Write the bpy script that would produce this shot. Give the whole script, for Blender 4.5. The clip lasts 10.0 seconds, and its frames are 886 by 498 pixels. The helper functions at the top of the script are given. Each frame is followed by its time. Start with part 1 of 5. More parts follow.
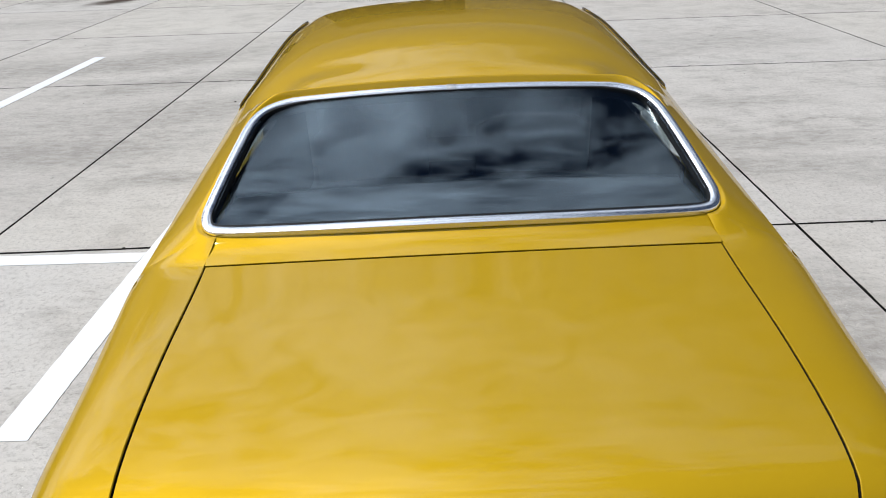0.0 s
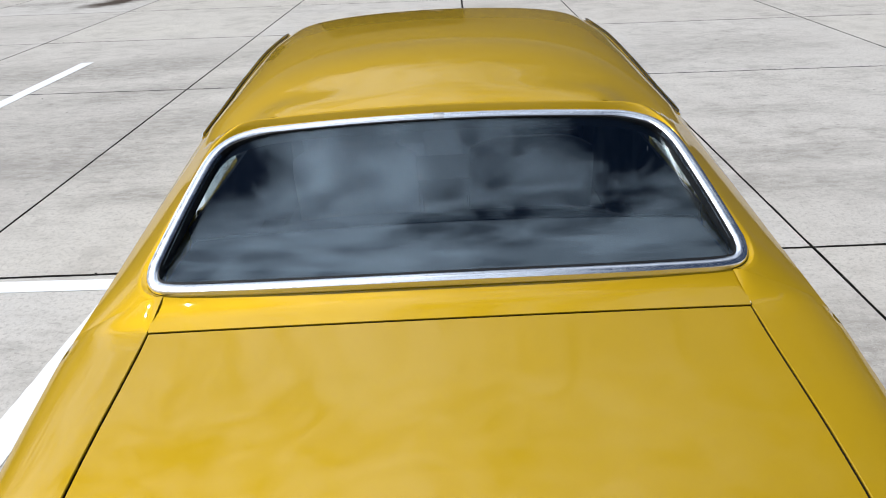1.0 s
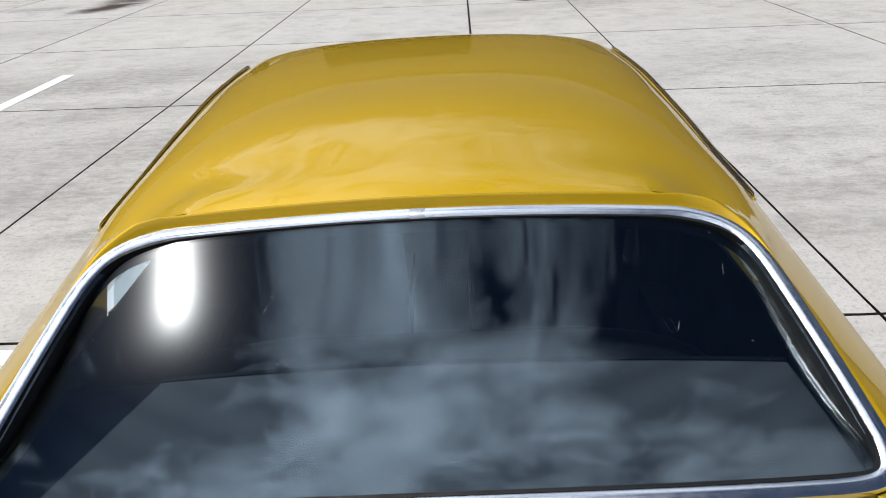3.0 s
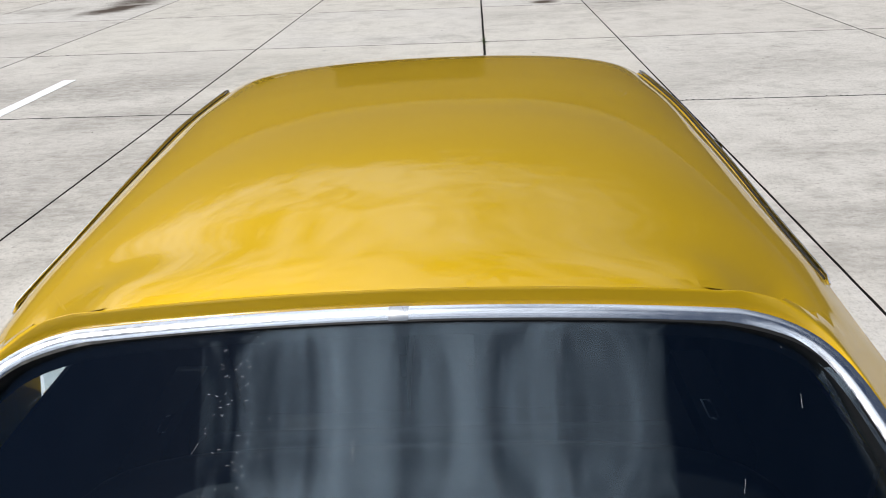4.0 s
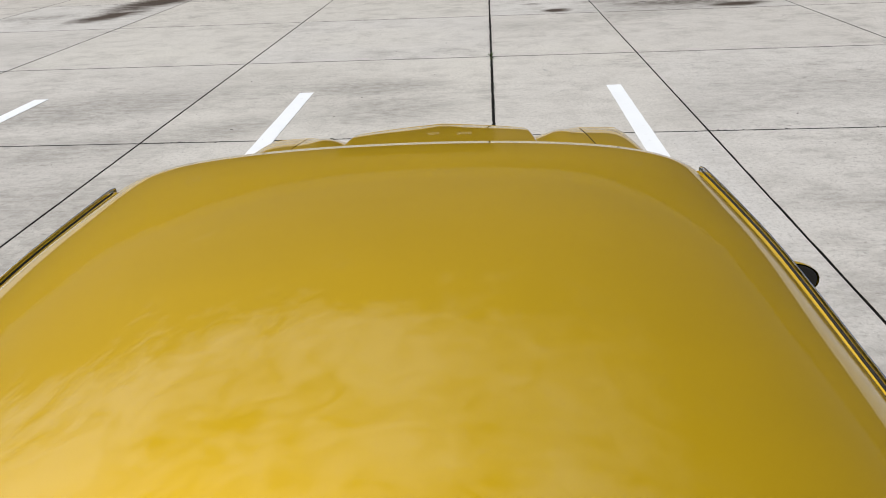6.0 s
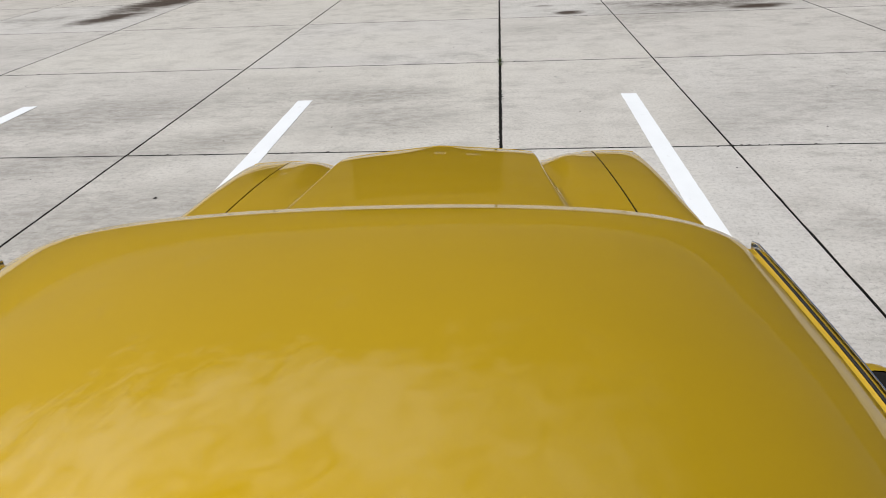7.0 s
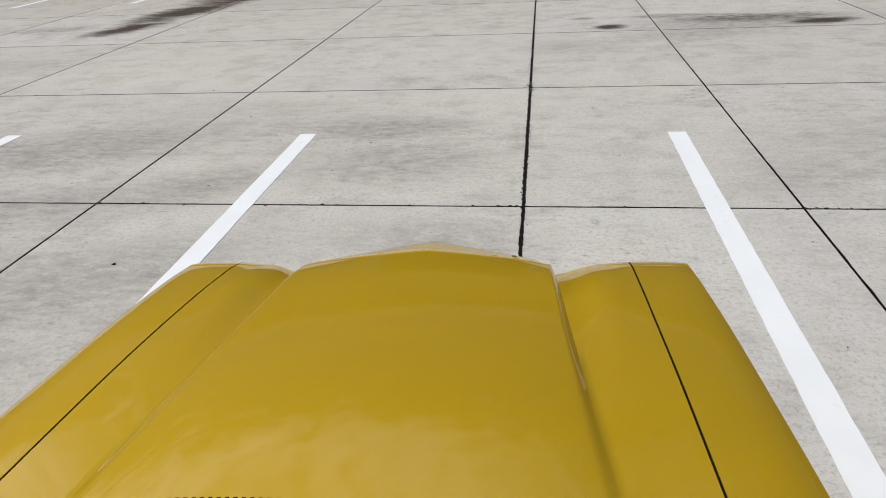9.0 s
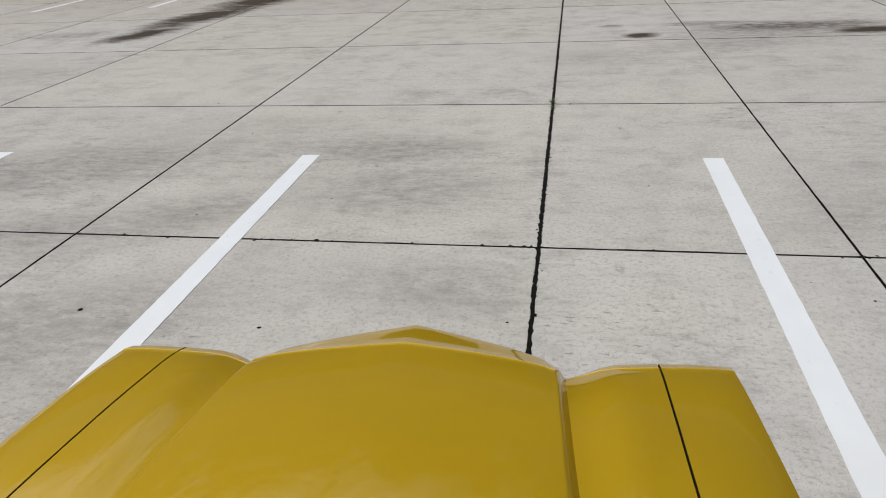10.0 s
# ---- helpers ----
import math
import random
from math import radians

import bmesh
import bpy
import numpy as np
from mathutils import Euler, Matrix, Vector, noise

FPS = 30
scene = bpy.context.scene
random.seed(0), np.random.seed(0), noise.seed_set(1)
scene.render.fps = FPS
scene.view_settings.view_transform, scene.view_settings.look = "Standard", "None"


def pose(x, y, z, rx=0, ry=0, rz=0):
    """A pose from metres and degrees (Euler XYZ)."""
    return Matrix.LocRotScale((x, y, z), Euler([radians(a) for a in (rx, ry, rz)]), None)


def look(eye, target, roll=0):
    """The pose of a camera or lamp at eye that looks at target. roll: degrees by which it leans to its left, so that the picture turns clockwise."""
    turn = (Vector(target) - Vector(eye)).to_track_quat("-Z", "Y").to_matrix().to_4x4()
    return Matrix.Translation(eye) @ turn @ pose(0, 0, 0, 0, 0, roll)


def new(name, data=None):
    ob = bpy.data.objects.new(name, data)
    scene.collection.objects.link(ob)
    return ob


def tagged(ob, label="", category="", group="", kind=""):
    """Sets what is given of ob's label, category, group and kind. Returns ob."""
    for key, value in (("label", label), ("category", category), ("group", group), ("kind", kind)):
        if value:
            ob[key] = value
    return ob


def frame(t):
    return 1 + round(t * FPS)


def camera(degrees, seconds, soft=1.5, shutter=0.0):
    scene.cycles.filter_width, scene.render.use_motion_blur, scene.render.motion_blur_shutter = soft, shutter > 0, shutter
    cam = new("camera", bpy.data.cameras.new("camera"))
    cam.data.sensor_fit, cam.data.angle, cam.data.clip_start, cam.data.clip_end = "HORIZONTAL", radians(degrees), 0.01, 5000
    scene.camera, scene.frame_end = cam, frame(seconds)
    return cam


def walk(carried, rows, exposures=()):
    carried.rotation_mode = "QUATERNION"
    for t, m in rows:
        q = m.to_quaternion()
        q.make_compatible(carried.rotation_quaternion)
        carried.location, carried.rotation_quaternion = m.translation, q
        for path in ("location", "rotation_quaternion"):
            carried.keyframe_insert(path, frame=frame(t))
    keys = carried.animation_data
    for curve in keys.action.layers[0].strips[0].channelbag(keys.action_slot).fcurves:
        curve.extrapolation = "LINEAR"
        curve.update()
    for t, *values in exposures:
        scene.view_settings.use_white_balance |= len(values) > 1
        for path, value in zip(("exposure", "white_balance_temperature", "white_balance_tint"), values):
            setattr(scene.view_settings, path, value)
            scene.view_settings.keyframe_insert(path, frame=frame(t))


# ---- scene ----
cam = camera(65.9, 10.0, soft=1.0)
PATH = [
    (0, (0.136, 0.128, 1.8), (0.093, 1.899, 0.872), -2.2),
    (0.5, (0.156, 0.264, 1.803), (0.111, 2.035, 0.873), -2.3),
    (1, (0.175, 0.418, 1.807), (0.13, 2.188, 0.878), -2.3),
    (1.5, (0.18, 0.583, 1.808), (0.134, 2.352, 0.877), -2.4),
    (2, (0.193, 0.755, 1.806), (0.138, 2.524, 0.875), -2.4),
    (2.2, (0.201, 0.824, 1.805), (0.144, 2.594, 0.876), -2.5),
    (3.5, (0.238, 1.238, 1.805), (0.154, 3.007, 0.876), -2.5),
    (4, (0.254, 1.422, 1.813), (0.148, 3.189, 0.883), -2.6),
    (4.5, (0.266, 1.61, 1.82), (0.153, 3.377, 0.891), -2.6),
    (5, (0.289, 1.805, 1.831), (0.17, 3.571, 0.9), -2.7),
    (5.5, (0.297, 2.015, 1.845), (0.172, 3.781, 0.915), -2.7),
    (7, (0.352, 2.618, 1.826), (0.186, 4.38, 0.895), -2.8),
    (7.5, (0.377, 2.845, 1.817), (0.191, 4.606, 0.888), -2.9),
    (8, (0.396, 3.078, 1.842), (0.189, 4.837, 0.913), -2.9),
    (8.5, (0.436, 3.327, 1.879), (0.194, 5.08, 0.947), -3.1),
    (9, (0.457, 3.568, 1.883), (0.185, 5.318, 0.955), -3.2),
    (9.5, (0.469, 3.832, 1.886), (0.165, 5.579, 0.961), -3.3),
    (10, (0.508, 4.126, 1.89), (0.161, 5.865, 0.966), -3.5),
]
EXPOSURES = [(0.0, -0.04, 6250, 10), (2.0, 0.08, 6150, 10), (3.5, 0.1, 6400, 10), (4.5, 0.08, 6500, 10), (5.5, -0.07, 6500, 10),
             (7.0, -0.15, 6500, 10), (8.3, -0.22, 6500, 10), (9.0, -0.29, 6500, 10), (10.0, -0.46, 6500, 10)]
walk(cam, [(t, look(eye, target, roll)) for t, eye, target, roll in PATH], EXPOSURES)

# ---- world, sun ----
SUN_DIR = Vector((-0.408, 0.004, 0.913)).normalized()
world = bpy.data.worlds.new("sky")
scene.world = world
world.use_nodes = True
wn, wl = world.node_tree.nodes, world.node_tree.links
wn.clear()


def wnode(kind, **vals):
    n = wn.new(kind)
    for k, v in vals.items():
        n.inputs[k].default_value = v
    return n


w_out = wn.new("ShaderNodeOutputWorld")
w_sky = wn.new("ShaderNodeTexSky")
w_sky.sky_type, w_sky.sun_disc = "NISHITA", False
w_sky.altitude, w_sky.air_density, w_sky.dust_density, w_sky.ozone_density = 1800.0, 0.7, 0.1, 2.0
w_sky.sun_elevation = math.asin(SUN_DIR.z)
w_sky.sun_rotation = math.atan2(SUN_DIR.x, SUN_DIR.y)
w_geo = wn.new("ShaderNodeTexCoord")
w_sep = wn.new("ShaderNodeSeparateXYZ")
wl.new(w_geo.outputs["Generated"], w_sep.inputs[0])
# clouds lie on a flat layer overhead: direction divided by its height
w_up = wn.new("ShaderNodeMath")
w_up.operation = "MAXIMUM"
w_up.inputs[1].default_value = 0.06
wl.new(w_sep.outputs["Z"], w_up.inputs[0])
w_div = wn.new("ShaderNodeVectorMath")
w_div.operation = "DIVIDE"
w_cmb = wn.new("ShaderNodeCombineXYZ")
for k in "XYZ":
    wl.new(w_up.outputs[0], w_cmb.inputs[k])
wl.new(w_geo.outputs["Generated"], w_div.inputs[0])
wl.new(w_cmb.outputs[0], w_div.inputs[1])
w_map = wn.new("ShaderNodeMapping")
w_map.inputs["Location"].default_value = (1.7, 0.6, 0)
w_map.inputs["Scale"].default_value = (1.0, 1.0, 0)
wl.new(w_div.outputs[0], w_map.inputs[0])
w_big = wnode("ShaderNodeTexNoise", Scale=2.3, Detail=4.0, Roughness=0.5, Distortion=0.3)
w_fine = wnode("ShaderNodeTexNoise", Scale=8.0, Detail=14.0, Roughness=0.66, Distortion=0.6)
wl.new(w_map.outputs[0], w_big.inputs["Vector"])
wl.new(w_map.outputs[0], w_fine.inputs["Vector"])
w_sum = wn.new("ShaderNodeMath")
w_sum.operation = "ADD"
wl.new(w_big.outputs[0], w_sum.inputs[0])
wl.new(w_fine.outputs[0], w_sum.inputs[1])
w_ramp = wn.new("ShaderNodeValToRGB")
w_ramp.color_ramp.elements[0].position, w_ramp.color_ramp.elements[1].position = 0.44, 0.66
w_half = wn.new("ShaderNodeMath")
w_half.operation = "MULTIPLY"
w_half.inputs[1].default_value = 0.5
wl.new(w_sum.outputs[0], w_half.inputs[0])
# the cloud bank thins out to the east, its edge winding
w_flat = wn.new("ShaderNodeSeparateXYZ")
wl.new(w_div.outputs[0], w_flat.inputs[0])
w_bank = wn.new("ShaderNodeMapRange")
w_bank.interpolation_type = "SMOOTHSTEP"
for key, val in (("From Min", 0.06), ("From Max", 0.34), ("To Min", 0.047), ("To Max", -0.10)):
    w_bank.inputs[key].default_value = val


def w_range(source, lo, hi, to_lo, to_hi):
    n = wn.new("ShaderNodeMapRange")
    n.interpolation_type = "SMOOTHSTEP"
    for key, val in (("From Min", lo), ("From Max", hi), ("To Min", to_lo), ("To Max", to_hi)):
        n.inputs[key].default_value = val
    wl.new(source, n.inputs["Value"])
    return n.outputs[0]


def w_add(a, b):
    n = wn.new("ShaderNodeMath")
    wl.new(a, n.inputs[0])
    wl.new(b, n.inputs[1])
    return n.outputs[0]


w_slant = w_add(w_range(w_flat.outputs["Y"], -0.25, 0.25, -0.10, 0.08), w_range(w_flat.outputs["Y"], 0.14, 0.45, 0.0, -0.62))
wl.new(w_add(w_flat.outputs["X"], w_slant), w_bank.inputs["Value"])
w_cover = wn.new("ShaderNodeMath")
wl.new(w_half.outputs[0], w_cover.inputs[0])
wl.new(w_bank.outputs[0], w_cover.inputs[1])
# a clear patch beside the sun
w_gap = wn.new("ShaderNodeVectorMath")
w_gap.operation = "DISTANCE"
w_gap.inputs[1].default_value = (-0.95, 0.0, 1.0)
wl.new(w_div.outputs[0], w_gap.inputs[0])
w_hole = wn.new("ShaderNodeMapRange")
w_hole.interpolation_type = "SMOOTHSTEP"
for key, val in (("From Min", 0.40), ("From Max", 0.85), ("To Min", -0.15), ("To Max", 0.0)):
    w_hole.inputs[key].default_value = val
wl.new(w_gap.outputs["Value"], w_hole.inputs["Value"])
w_open = wn.new("ShaderNodeMath")
wl.new(w_cover.outputs[0], w_open.inputs[0])
wl.new(w_hole.outputs[0], w_open.inputs[1])
# the layer closes towards the horizon and thins out behind the car
w_r = wn.new("ShaderNodeVectorMath")
w_r.operation = "DISTANCE"
w_r.inputs[1].default_value = (0.0, 0.0, 1.0)
wl.new(w_div.outputs[0], w_r.inputs[0])
w_close = wn.new("ShaderNodeMapRange")
w_close.interpolation_type = "SMOOTHSTEP"
for key, val in (("From Min", 0.45), ("From Max", 1.6), ("To Min", 0.0), ("To Max", 0.06)):
    w_close.inputs[key].default_value = val
wl.new(w_r.outputs["Value"], w_close.inputs["Value"])
w_thin = wn.new("ShaderNodeMapRange")
w_thin.interpolation_type = "SMOOTHSTEP"
for key, val in (("From Min", -0.35), ("From Max", 0.10), ("To Min", -0.055), ("To Max", 0.0)):
    w_thin.inputs[key].default_value = val
wl.new(w_flat.outputs["Y"], w_thin.inputs["Value"])
w_far = wn.new("ShaderNodeMath")
wl.new(w_close.outputs[0], w_far.inputs[0])
wl.new(w_thin.outputs[0], w_far.inputs[1])
w_all = wn.new("ShaderNodeMath")
wl.new(w_open.outputs[0], w_all.inputs[0])
# open sky low in front of the car
wl.new(w_add(w_far.outputs[0], w_range(w_flat.outputs["Y"], 1.15, 2.0, 0.0, -0.24)), w_all.inputs[1])
wl.new(w_all.outputs[0], w_ramp.inputs[0])
# clouds are brightest round the sun
w_dot = wn.new("ShaderNodeVectorMath")
w_dot.operation = "DOT_PRODUCT"
w_dot.inputs[1].default_value = SUN_DIR
wl.new(w_geo.outputs["Generated"], w_dot.inputs[0])
w_near = wn.new("ShaderNodeMapRange")
w_near.interpolation_type = "SMOOTHSTEP"
for key, val in (("From Min", 0.25), ("From Max", 1.0), ("To Min", 3.5), ("To Max", 46.0)):
    w_near.inputs[key].default_value = val
wl.new(w_dot.outputs["Value"], w_near.inputs["Value"])
w_tone = wn.new("ShaderNodeMixRGB")
w_tone.blend_type = "MULTIPLY"
w_tone.inputs[0].default_value = 1.0
w_tone.inputs[1].default_value = (0.86, 0.96, 1.10, 1)
wl.new(w_near.outputs[0], w_tone.inputs[2])
w_mix = wn.new("ShaderNodeMixRGB")
wl.new(w_tone.outputs[0], w_mix.inputs[2])
wl.new(w_ramp.outputs[0], w_mix.inputs[0])
wl.new(w_sky.outputs[0], w_mix.inputs[1])
w_bg = wnode("ShaderNodeBackground", Strength=0.045)
wl.new(w_mix.outputs[0], w_bg.inputs[0])
wl.new(w_bg.outputs[0], w_out.inputs[0])

sun_data = bpy.data.lights.new("sun", "SUN")
sun_data.energy, sun_data.angle, sun_data.color = 3.4, radians(0.53), (1.0, 0.965, 0.91)
sun = new("sun", sun_data)
sun.matrix_world = look(SUN_DIR * 60, (0, 0, 0))

# ---- materials ----


class Mat:
    """A node material with a Principled shader and short-hand for its nodes."""

    def __init__(self, name, color, rough=0.5, metal=0.0, **more):
        self.m = bpy.data.materials.new(name)
        self.m.use_nodes = True
        self.n, self.l = self.m.node_tree.nodes, self.m.node_tree.links
        self.p = self.n["Principled BSDF"]
        self.set("Base Color", (*color, 1))
        self.set("Roughness", rough)
        self.set("Metallic", metal)
        for k, v in more.items():
            self.set(k.replace("_", " "), v)

    def set(self, key, v):
        if isinstance(v, bpy.types.NodeSocket):
            self.l.new(v, self.p.inputs[key])
        else:
            self.p.inputs[key].default_value = v

    def node(self, kind, **vals):
        n = self.n.new(kind)
        for k, v in vals.items():
            k = k.replace("_", " ")
            if isinstance(v, bpy.types.NodeSocket):
                self.l.new(v, n.inputs[k])
            else:
                n.inputs[k].default_value = v
        return n

    def where(self, space="Object"):
        if space == "World":
            return self.n.new("ShaderNodeNewGeometry").outputs["Position"]
        return self.n.new("ShaderNodeTexCoord").outputs[space]

    def noise(self, scale, detail=4.0, rough=0.55, space="Object", stretch=None, vec=None):
        v = vec or self.where(space)
        if stretch:
            mp = self.node("ShaderNodeMapping", Scale=stretch)
            self.l.new(v, mp.inputs[0])
            v = mp.outputs[0]
        return self.node("ShaderNodeTexNoise", Vector=v, Scale=scale, Detail=detail, Roughness=rough).outputs[0]

    def ramp(self, fac, *stops):
        r = self.n.new("ShaderNodeValToRGB")
        el = r.color_ramp.elements
        while len(el) < len(stops):
            el.new(0.5)
        for e, (pos, col) in zip(el, stops):
            e.position = pos
            e.color = (*col, 1) if isinstance(col, tuple) else (col, col, col, 1)
        self.l.new(fac, r.inputs[0])
        return r.outputs[0]

    def math(self, op, a, b):
        n = self.n.new("ShaderNodeMath")
        n.operation = op
        for i, v in enumerate((a, b)):
            if isinstance(v, bpy.types.NodeSocket):
                self.l.new(v, n.inputs[i])
            else:
                n.inputs[i].default_value = v
        return n.outputs[0]

    def mix(self, fac, a, b, mode="MIX"):
        n = self.n.new("ShaderNodeMixRGB")
        n.blend_type = mode
        for i, v in enumerate((fac, a, b)):
            if isinstance(v, bpy.types.NodeSocket):
                self.l.new(v, n.inputs[i])
            elif i == 0:
                n.inputs[0].default_value = v
            else:
                n.inputs[i].default_value = (*v, 1)
        return n.outputs[0]

    def bump(self, height, strength=0.3, dist=0.01):
        b = self.node("ShaderNodeBump", Height=height, Strength=strength, Distance=dist)
        self.set("Normal", b.outputs[0])
        return b


def paint_gold():
    a = Mat("gold_car_paint", (0.54, 0.345, 0.004), 0.60, 0.58, Coat_Weight=1.0, Coat_Roughness=0.01, Coat_IOR=1.48, Specular_IOR_Level=0.15)
    flake = a.noise(900.0, 2.0)
    tone = a.noise(1.6, 3.0)
    c = a.mix(a.ramp(tone, (0.35, 0.0), (0.68, 1.0)), (0.52, 0.329, 0.003), (0.55, 0.350, 0.004))
    a.set("Base Color", a.mix(a.ramp(flake, (0.35, 0.0), (0.7, 0.35)), c, (0.59, 0.372, 0.006)))
    a.set("Roughness", a.ramp(a.noise(7.0, 5.0), (0.3, 0.60), (0.75, 0.66)))
    a.set("Coat Roughness", a.ramp(a.noise(14.0, 6.0, 0.7), (0.4, 0.014), (0.8, 0.032)))
    wave = a.node("ShaderNodeBump", Height=a.noise(3.0, 2.0), Strength=0.012, Distance=0.004)
    a.l.new(wave.outputs[0], a.p.inputs["Coat Normal"])
    return a.m


def chrome_mat():
    a = Mat("bright_chrome_trim", (0.93, 0.93, 0.94), 0.09, 1.0)
    a.set("Roughness", a.ramp(a.noise(60.0, 5.0, stretch=(1, 1, 1)), (0.35, 0.17), (0.75, 0.27)))
    return a.m


def brushed_steel():
    a = Mat("brushed_steel", (0.55, 0.55, 0.56), 0.3, 1.0)
    a.set("Roughness", a.ramp(a.noise(40.0, 4.0), (0.3, 0.22), (0.7, 0.42)))
    return a.m


def black_rubber():
    a = Mat("black_rubber", (0.009, 0.009, 0.010), 0.55, 0.0, Specular_IOR_Level=0.25)
    a.set("Roughness", a.ramp(a.noise(50.0), (0.3, 0.45), (0.7, 0.7)))
    return a.m


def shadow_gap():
    a = Mat("seam_cavity_shade", (0.022, 0.012, 0.006), 0.8)
    # the shade in seams and cavities is put into this near-black colour
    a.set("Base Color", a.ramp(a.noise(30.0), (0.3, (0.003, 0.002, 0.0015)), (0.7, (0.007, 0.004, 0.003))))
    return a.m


def black_gloss():
    a = Mat("black_satin_enamel", (0.004, 0.004, 0.005), 0.15, 0.0, Specular_IOR_Level=0.35)
    a.set("Roughness", a.ramp(a.noise(18.0, 6.0), (0.3, 0.04), (0.75, 0.12)))
    return a.m


def glass_mat(name, tint, rough=0.012, gloss=0.06, film_part=0.09):
    a = Mat(name, (1, 1, 1))
    a.n.remove(a.p)
    out = a.n["Material Output"]
    clear = a.node("ShaderNodeBsdfTransparent", Color=(*tint, 1))
    dust = a.noise(9.0, 8.0, 0.7)
    shine = a.node("ShaderNodeBsdfGlossy", Color=(0.86, 0.96, 1.0, 1), Roughness=a.ramp(dust, (0.4, rough), (0.85, rough + 0.02)))
    facing = a.node("ShaderNodeLayerWeight", Blend=0.5).outputs["Facing"]
    fac = a.math("ADD", a.math("MULTIPLY", a.math("POWER", facing, 5.0), 1.0 - gloss), gloss)
    haze = a.node("ShaderNodeBsdfGlossy", Color=(1, 1, 1, 1), Roughness=0.12)
    film = a.n.new("ShaderNodeMixShader")
    film.inputs[0].default_value = film_part
    a.l.new(shine.outputs[0], film.inputs[1])
    a.l.new(haze.outputs[0], film.inputs[2])
    mx = a.n.new("ShaderNodeMixShader")
    a.l.new(fac, mx.inputs[0])
    a.l.new(clear.outputs[0], mx.inputs[1])
    a.l.new(film.outputs[0], mx.inputs[2])
    a.l.new(mx.outputs[0], out.inputs[0])
    return a.m


def vinyl(name, lo, hi, grain=260.0):
    a = Mat(name, lo, 0.55)
    a.set("Base Color", a.ramp(a.noise(6.0, 6.0), (0.3, lo), (0.75, hi)))
    a.set("Specular IOR Level", 0.2)
    a.set("Roughness", a.ramp(a.noise(6.0, 3.0), (0.3, 0.5), (0.7, 0.65)))
    return a.m


def weave(name, lo, hi, grain):
    """A fine regular basket grain."""
    a = Mat(name, lo, 0.6)
    v = a.node("ShaderNodeTexVoronoi", Vector=a.where(), Scale=grain, Randomness=0.25)
    c = a.ramp(a.noise(5.0, 6.0), (0.3, lo), (0.75, hi))
    a.set("Base Color", a.mix(a.ramp(v.outputs[0], (0.25, 0.0), (0.6, 0.55)), c, (0.02, 0.021, 0.023)))
    a.bump(v.outputs[0], 0.2, 0.0006)
    return a.m


STAINS = [  # x, y, half-length, half-width, turn in degrees, strength: oil and soot
    (-6.75, 15.2, 1.05, 0.50, 62, 1.0), (-6.5, 17.0, 1.8, 0.75, 70, 1.15), (-6.1, 19.2, 1.9, 1.0, 70, 1.15), (-8.2, 15.3, 1.0, 0.4, 10, 0.45),
    (1.46, 14.12, 0.30, 0.22, 10, 0.95), (1.1, 14.9, 0.25, 0.14, 5, 0.7), (4.40, 14.2, 0.6, 0.28, 12, 0.95), (3.5, 14.6, 1.4, 0.40, 4, 0.85), (2.5, 14.9, 0.9, 0.25, 4, 0.6),
]
PATCHES = [  # x, y, half-length, half-width, turn, strength: weathered, dirtier areas; below nought: cleaner ones
    (-0.85, 9.45, 1.0, 0.42, 4, 0.75), (-0.7, 8.6, 1.0, 0.6, 10, 0.5), (-1.95, 8.15, 0.65, 0.40, 40, 0.6), (-3.7, 8.9, 1.5, 0.7, 12, 0.65),
    (-3.0, 7.7, 1.4, 0.5, 20, 0.5), (-0.2, 7.25, 0.9, 0.40, 0, 0.45), (-2.1, 6.7, 1.3, 0.55, 25, 0.5), (-3.1, 5.4, 1.3, 0.40, 4, 0.5),
    (-2.0, 4.8, 0.6, 0.16, 4, 0.7), (-3.6, 4.4, 1.0, 0.3, 10, 0.4), (2.6, 5.2, 1.0, 0.30, 4, 0.55), (3.3, 4.6, 1.2, 0.35, 4, 0.45), (1.9, 2.75, 0.7, 0.34, 70, 0.6),
    (2.8, 6.3, 0.9, 0.2, 0, 0.5), (2.3, 4.7, 0.8, 0.25, 8, 0.5), (0.9, 12.8, 0.9, 0.6, 0, 0.4), (3.6, 14.3, 2.2, 0.8, 6, 0.8), (2.6, 13.4, 1.4, 0.4, 4, 0.45),
    (-5.6, 8.5, 1.6, 0.9, 15, 0.6), (-7.4, 12.2, 2.0, 0.7, 8, 0.35), (3.4, 9.0, 1.6, 0.7, 4, 0.4), (2.2, 8.3, 0.6, 0.5, 60, 0.35),
    (0.95, 7.2, 0.9, 0.8, 0, -0.5), (-1.3, 12.2, 1.6, 1.0, 0, -0.4), (0.15, 10.3, 0.5, 1.6, 0, -0.35), (1.6, 10.9, 1.2, 0.8, 0, -0.3), (-4.3, 11.6, 1.3, 0.7, 0, -0.35),
    (-3.6, 5.9, 2.4, 1.5, 0, 0.35), (-5.5, 5.2, 2.0, 1.5, 0, 0.35), (-4.2, 2.2, 2.0, 1.2, 0, 0.2), (-2.4, 9.6, 1.8, 0.9, 0, 0.3),
    (-3.2, 2.9, 1.0, 0.5, 0, -0.3), (3.2, 3.0, 1.0, 0.5, 0, -0.35),
]


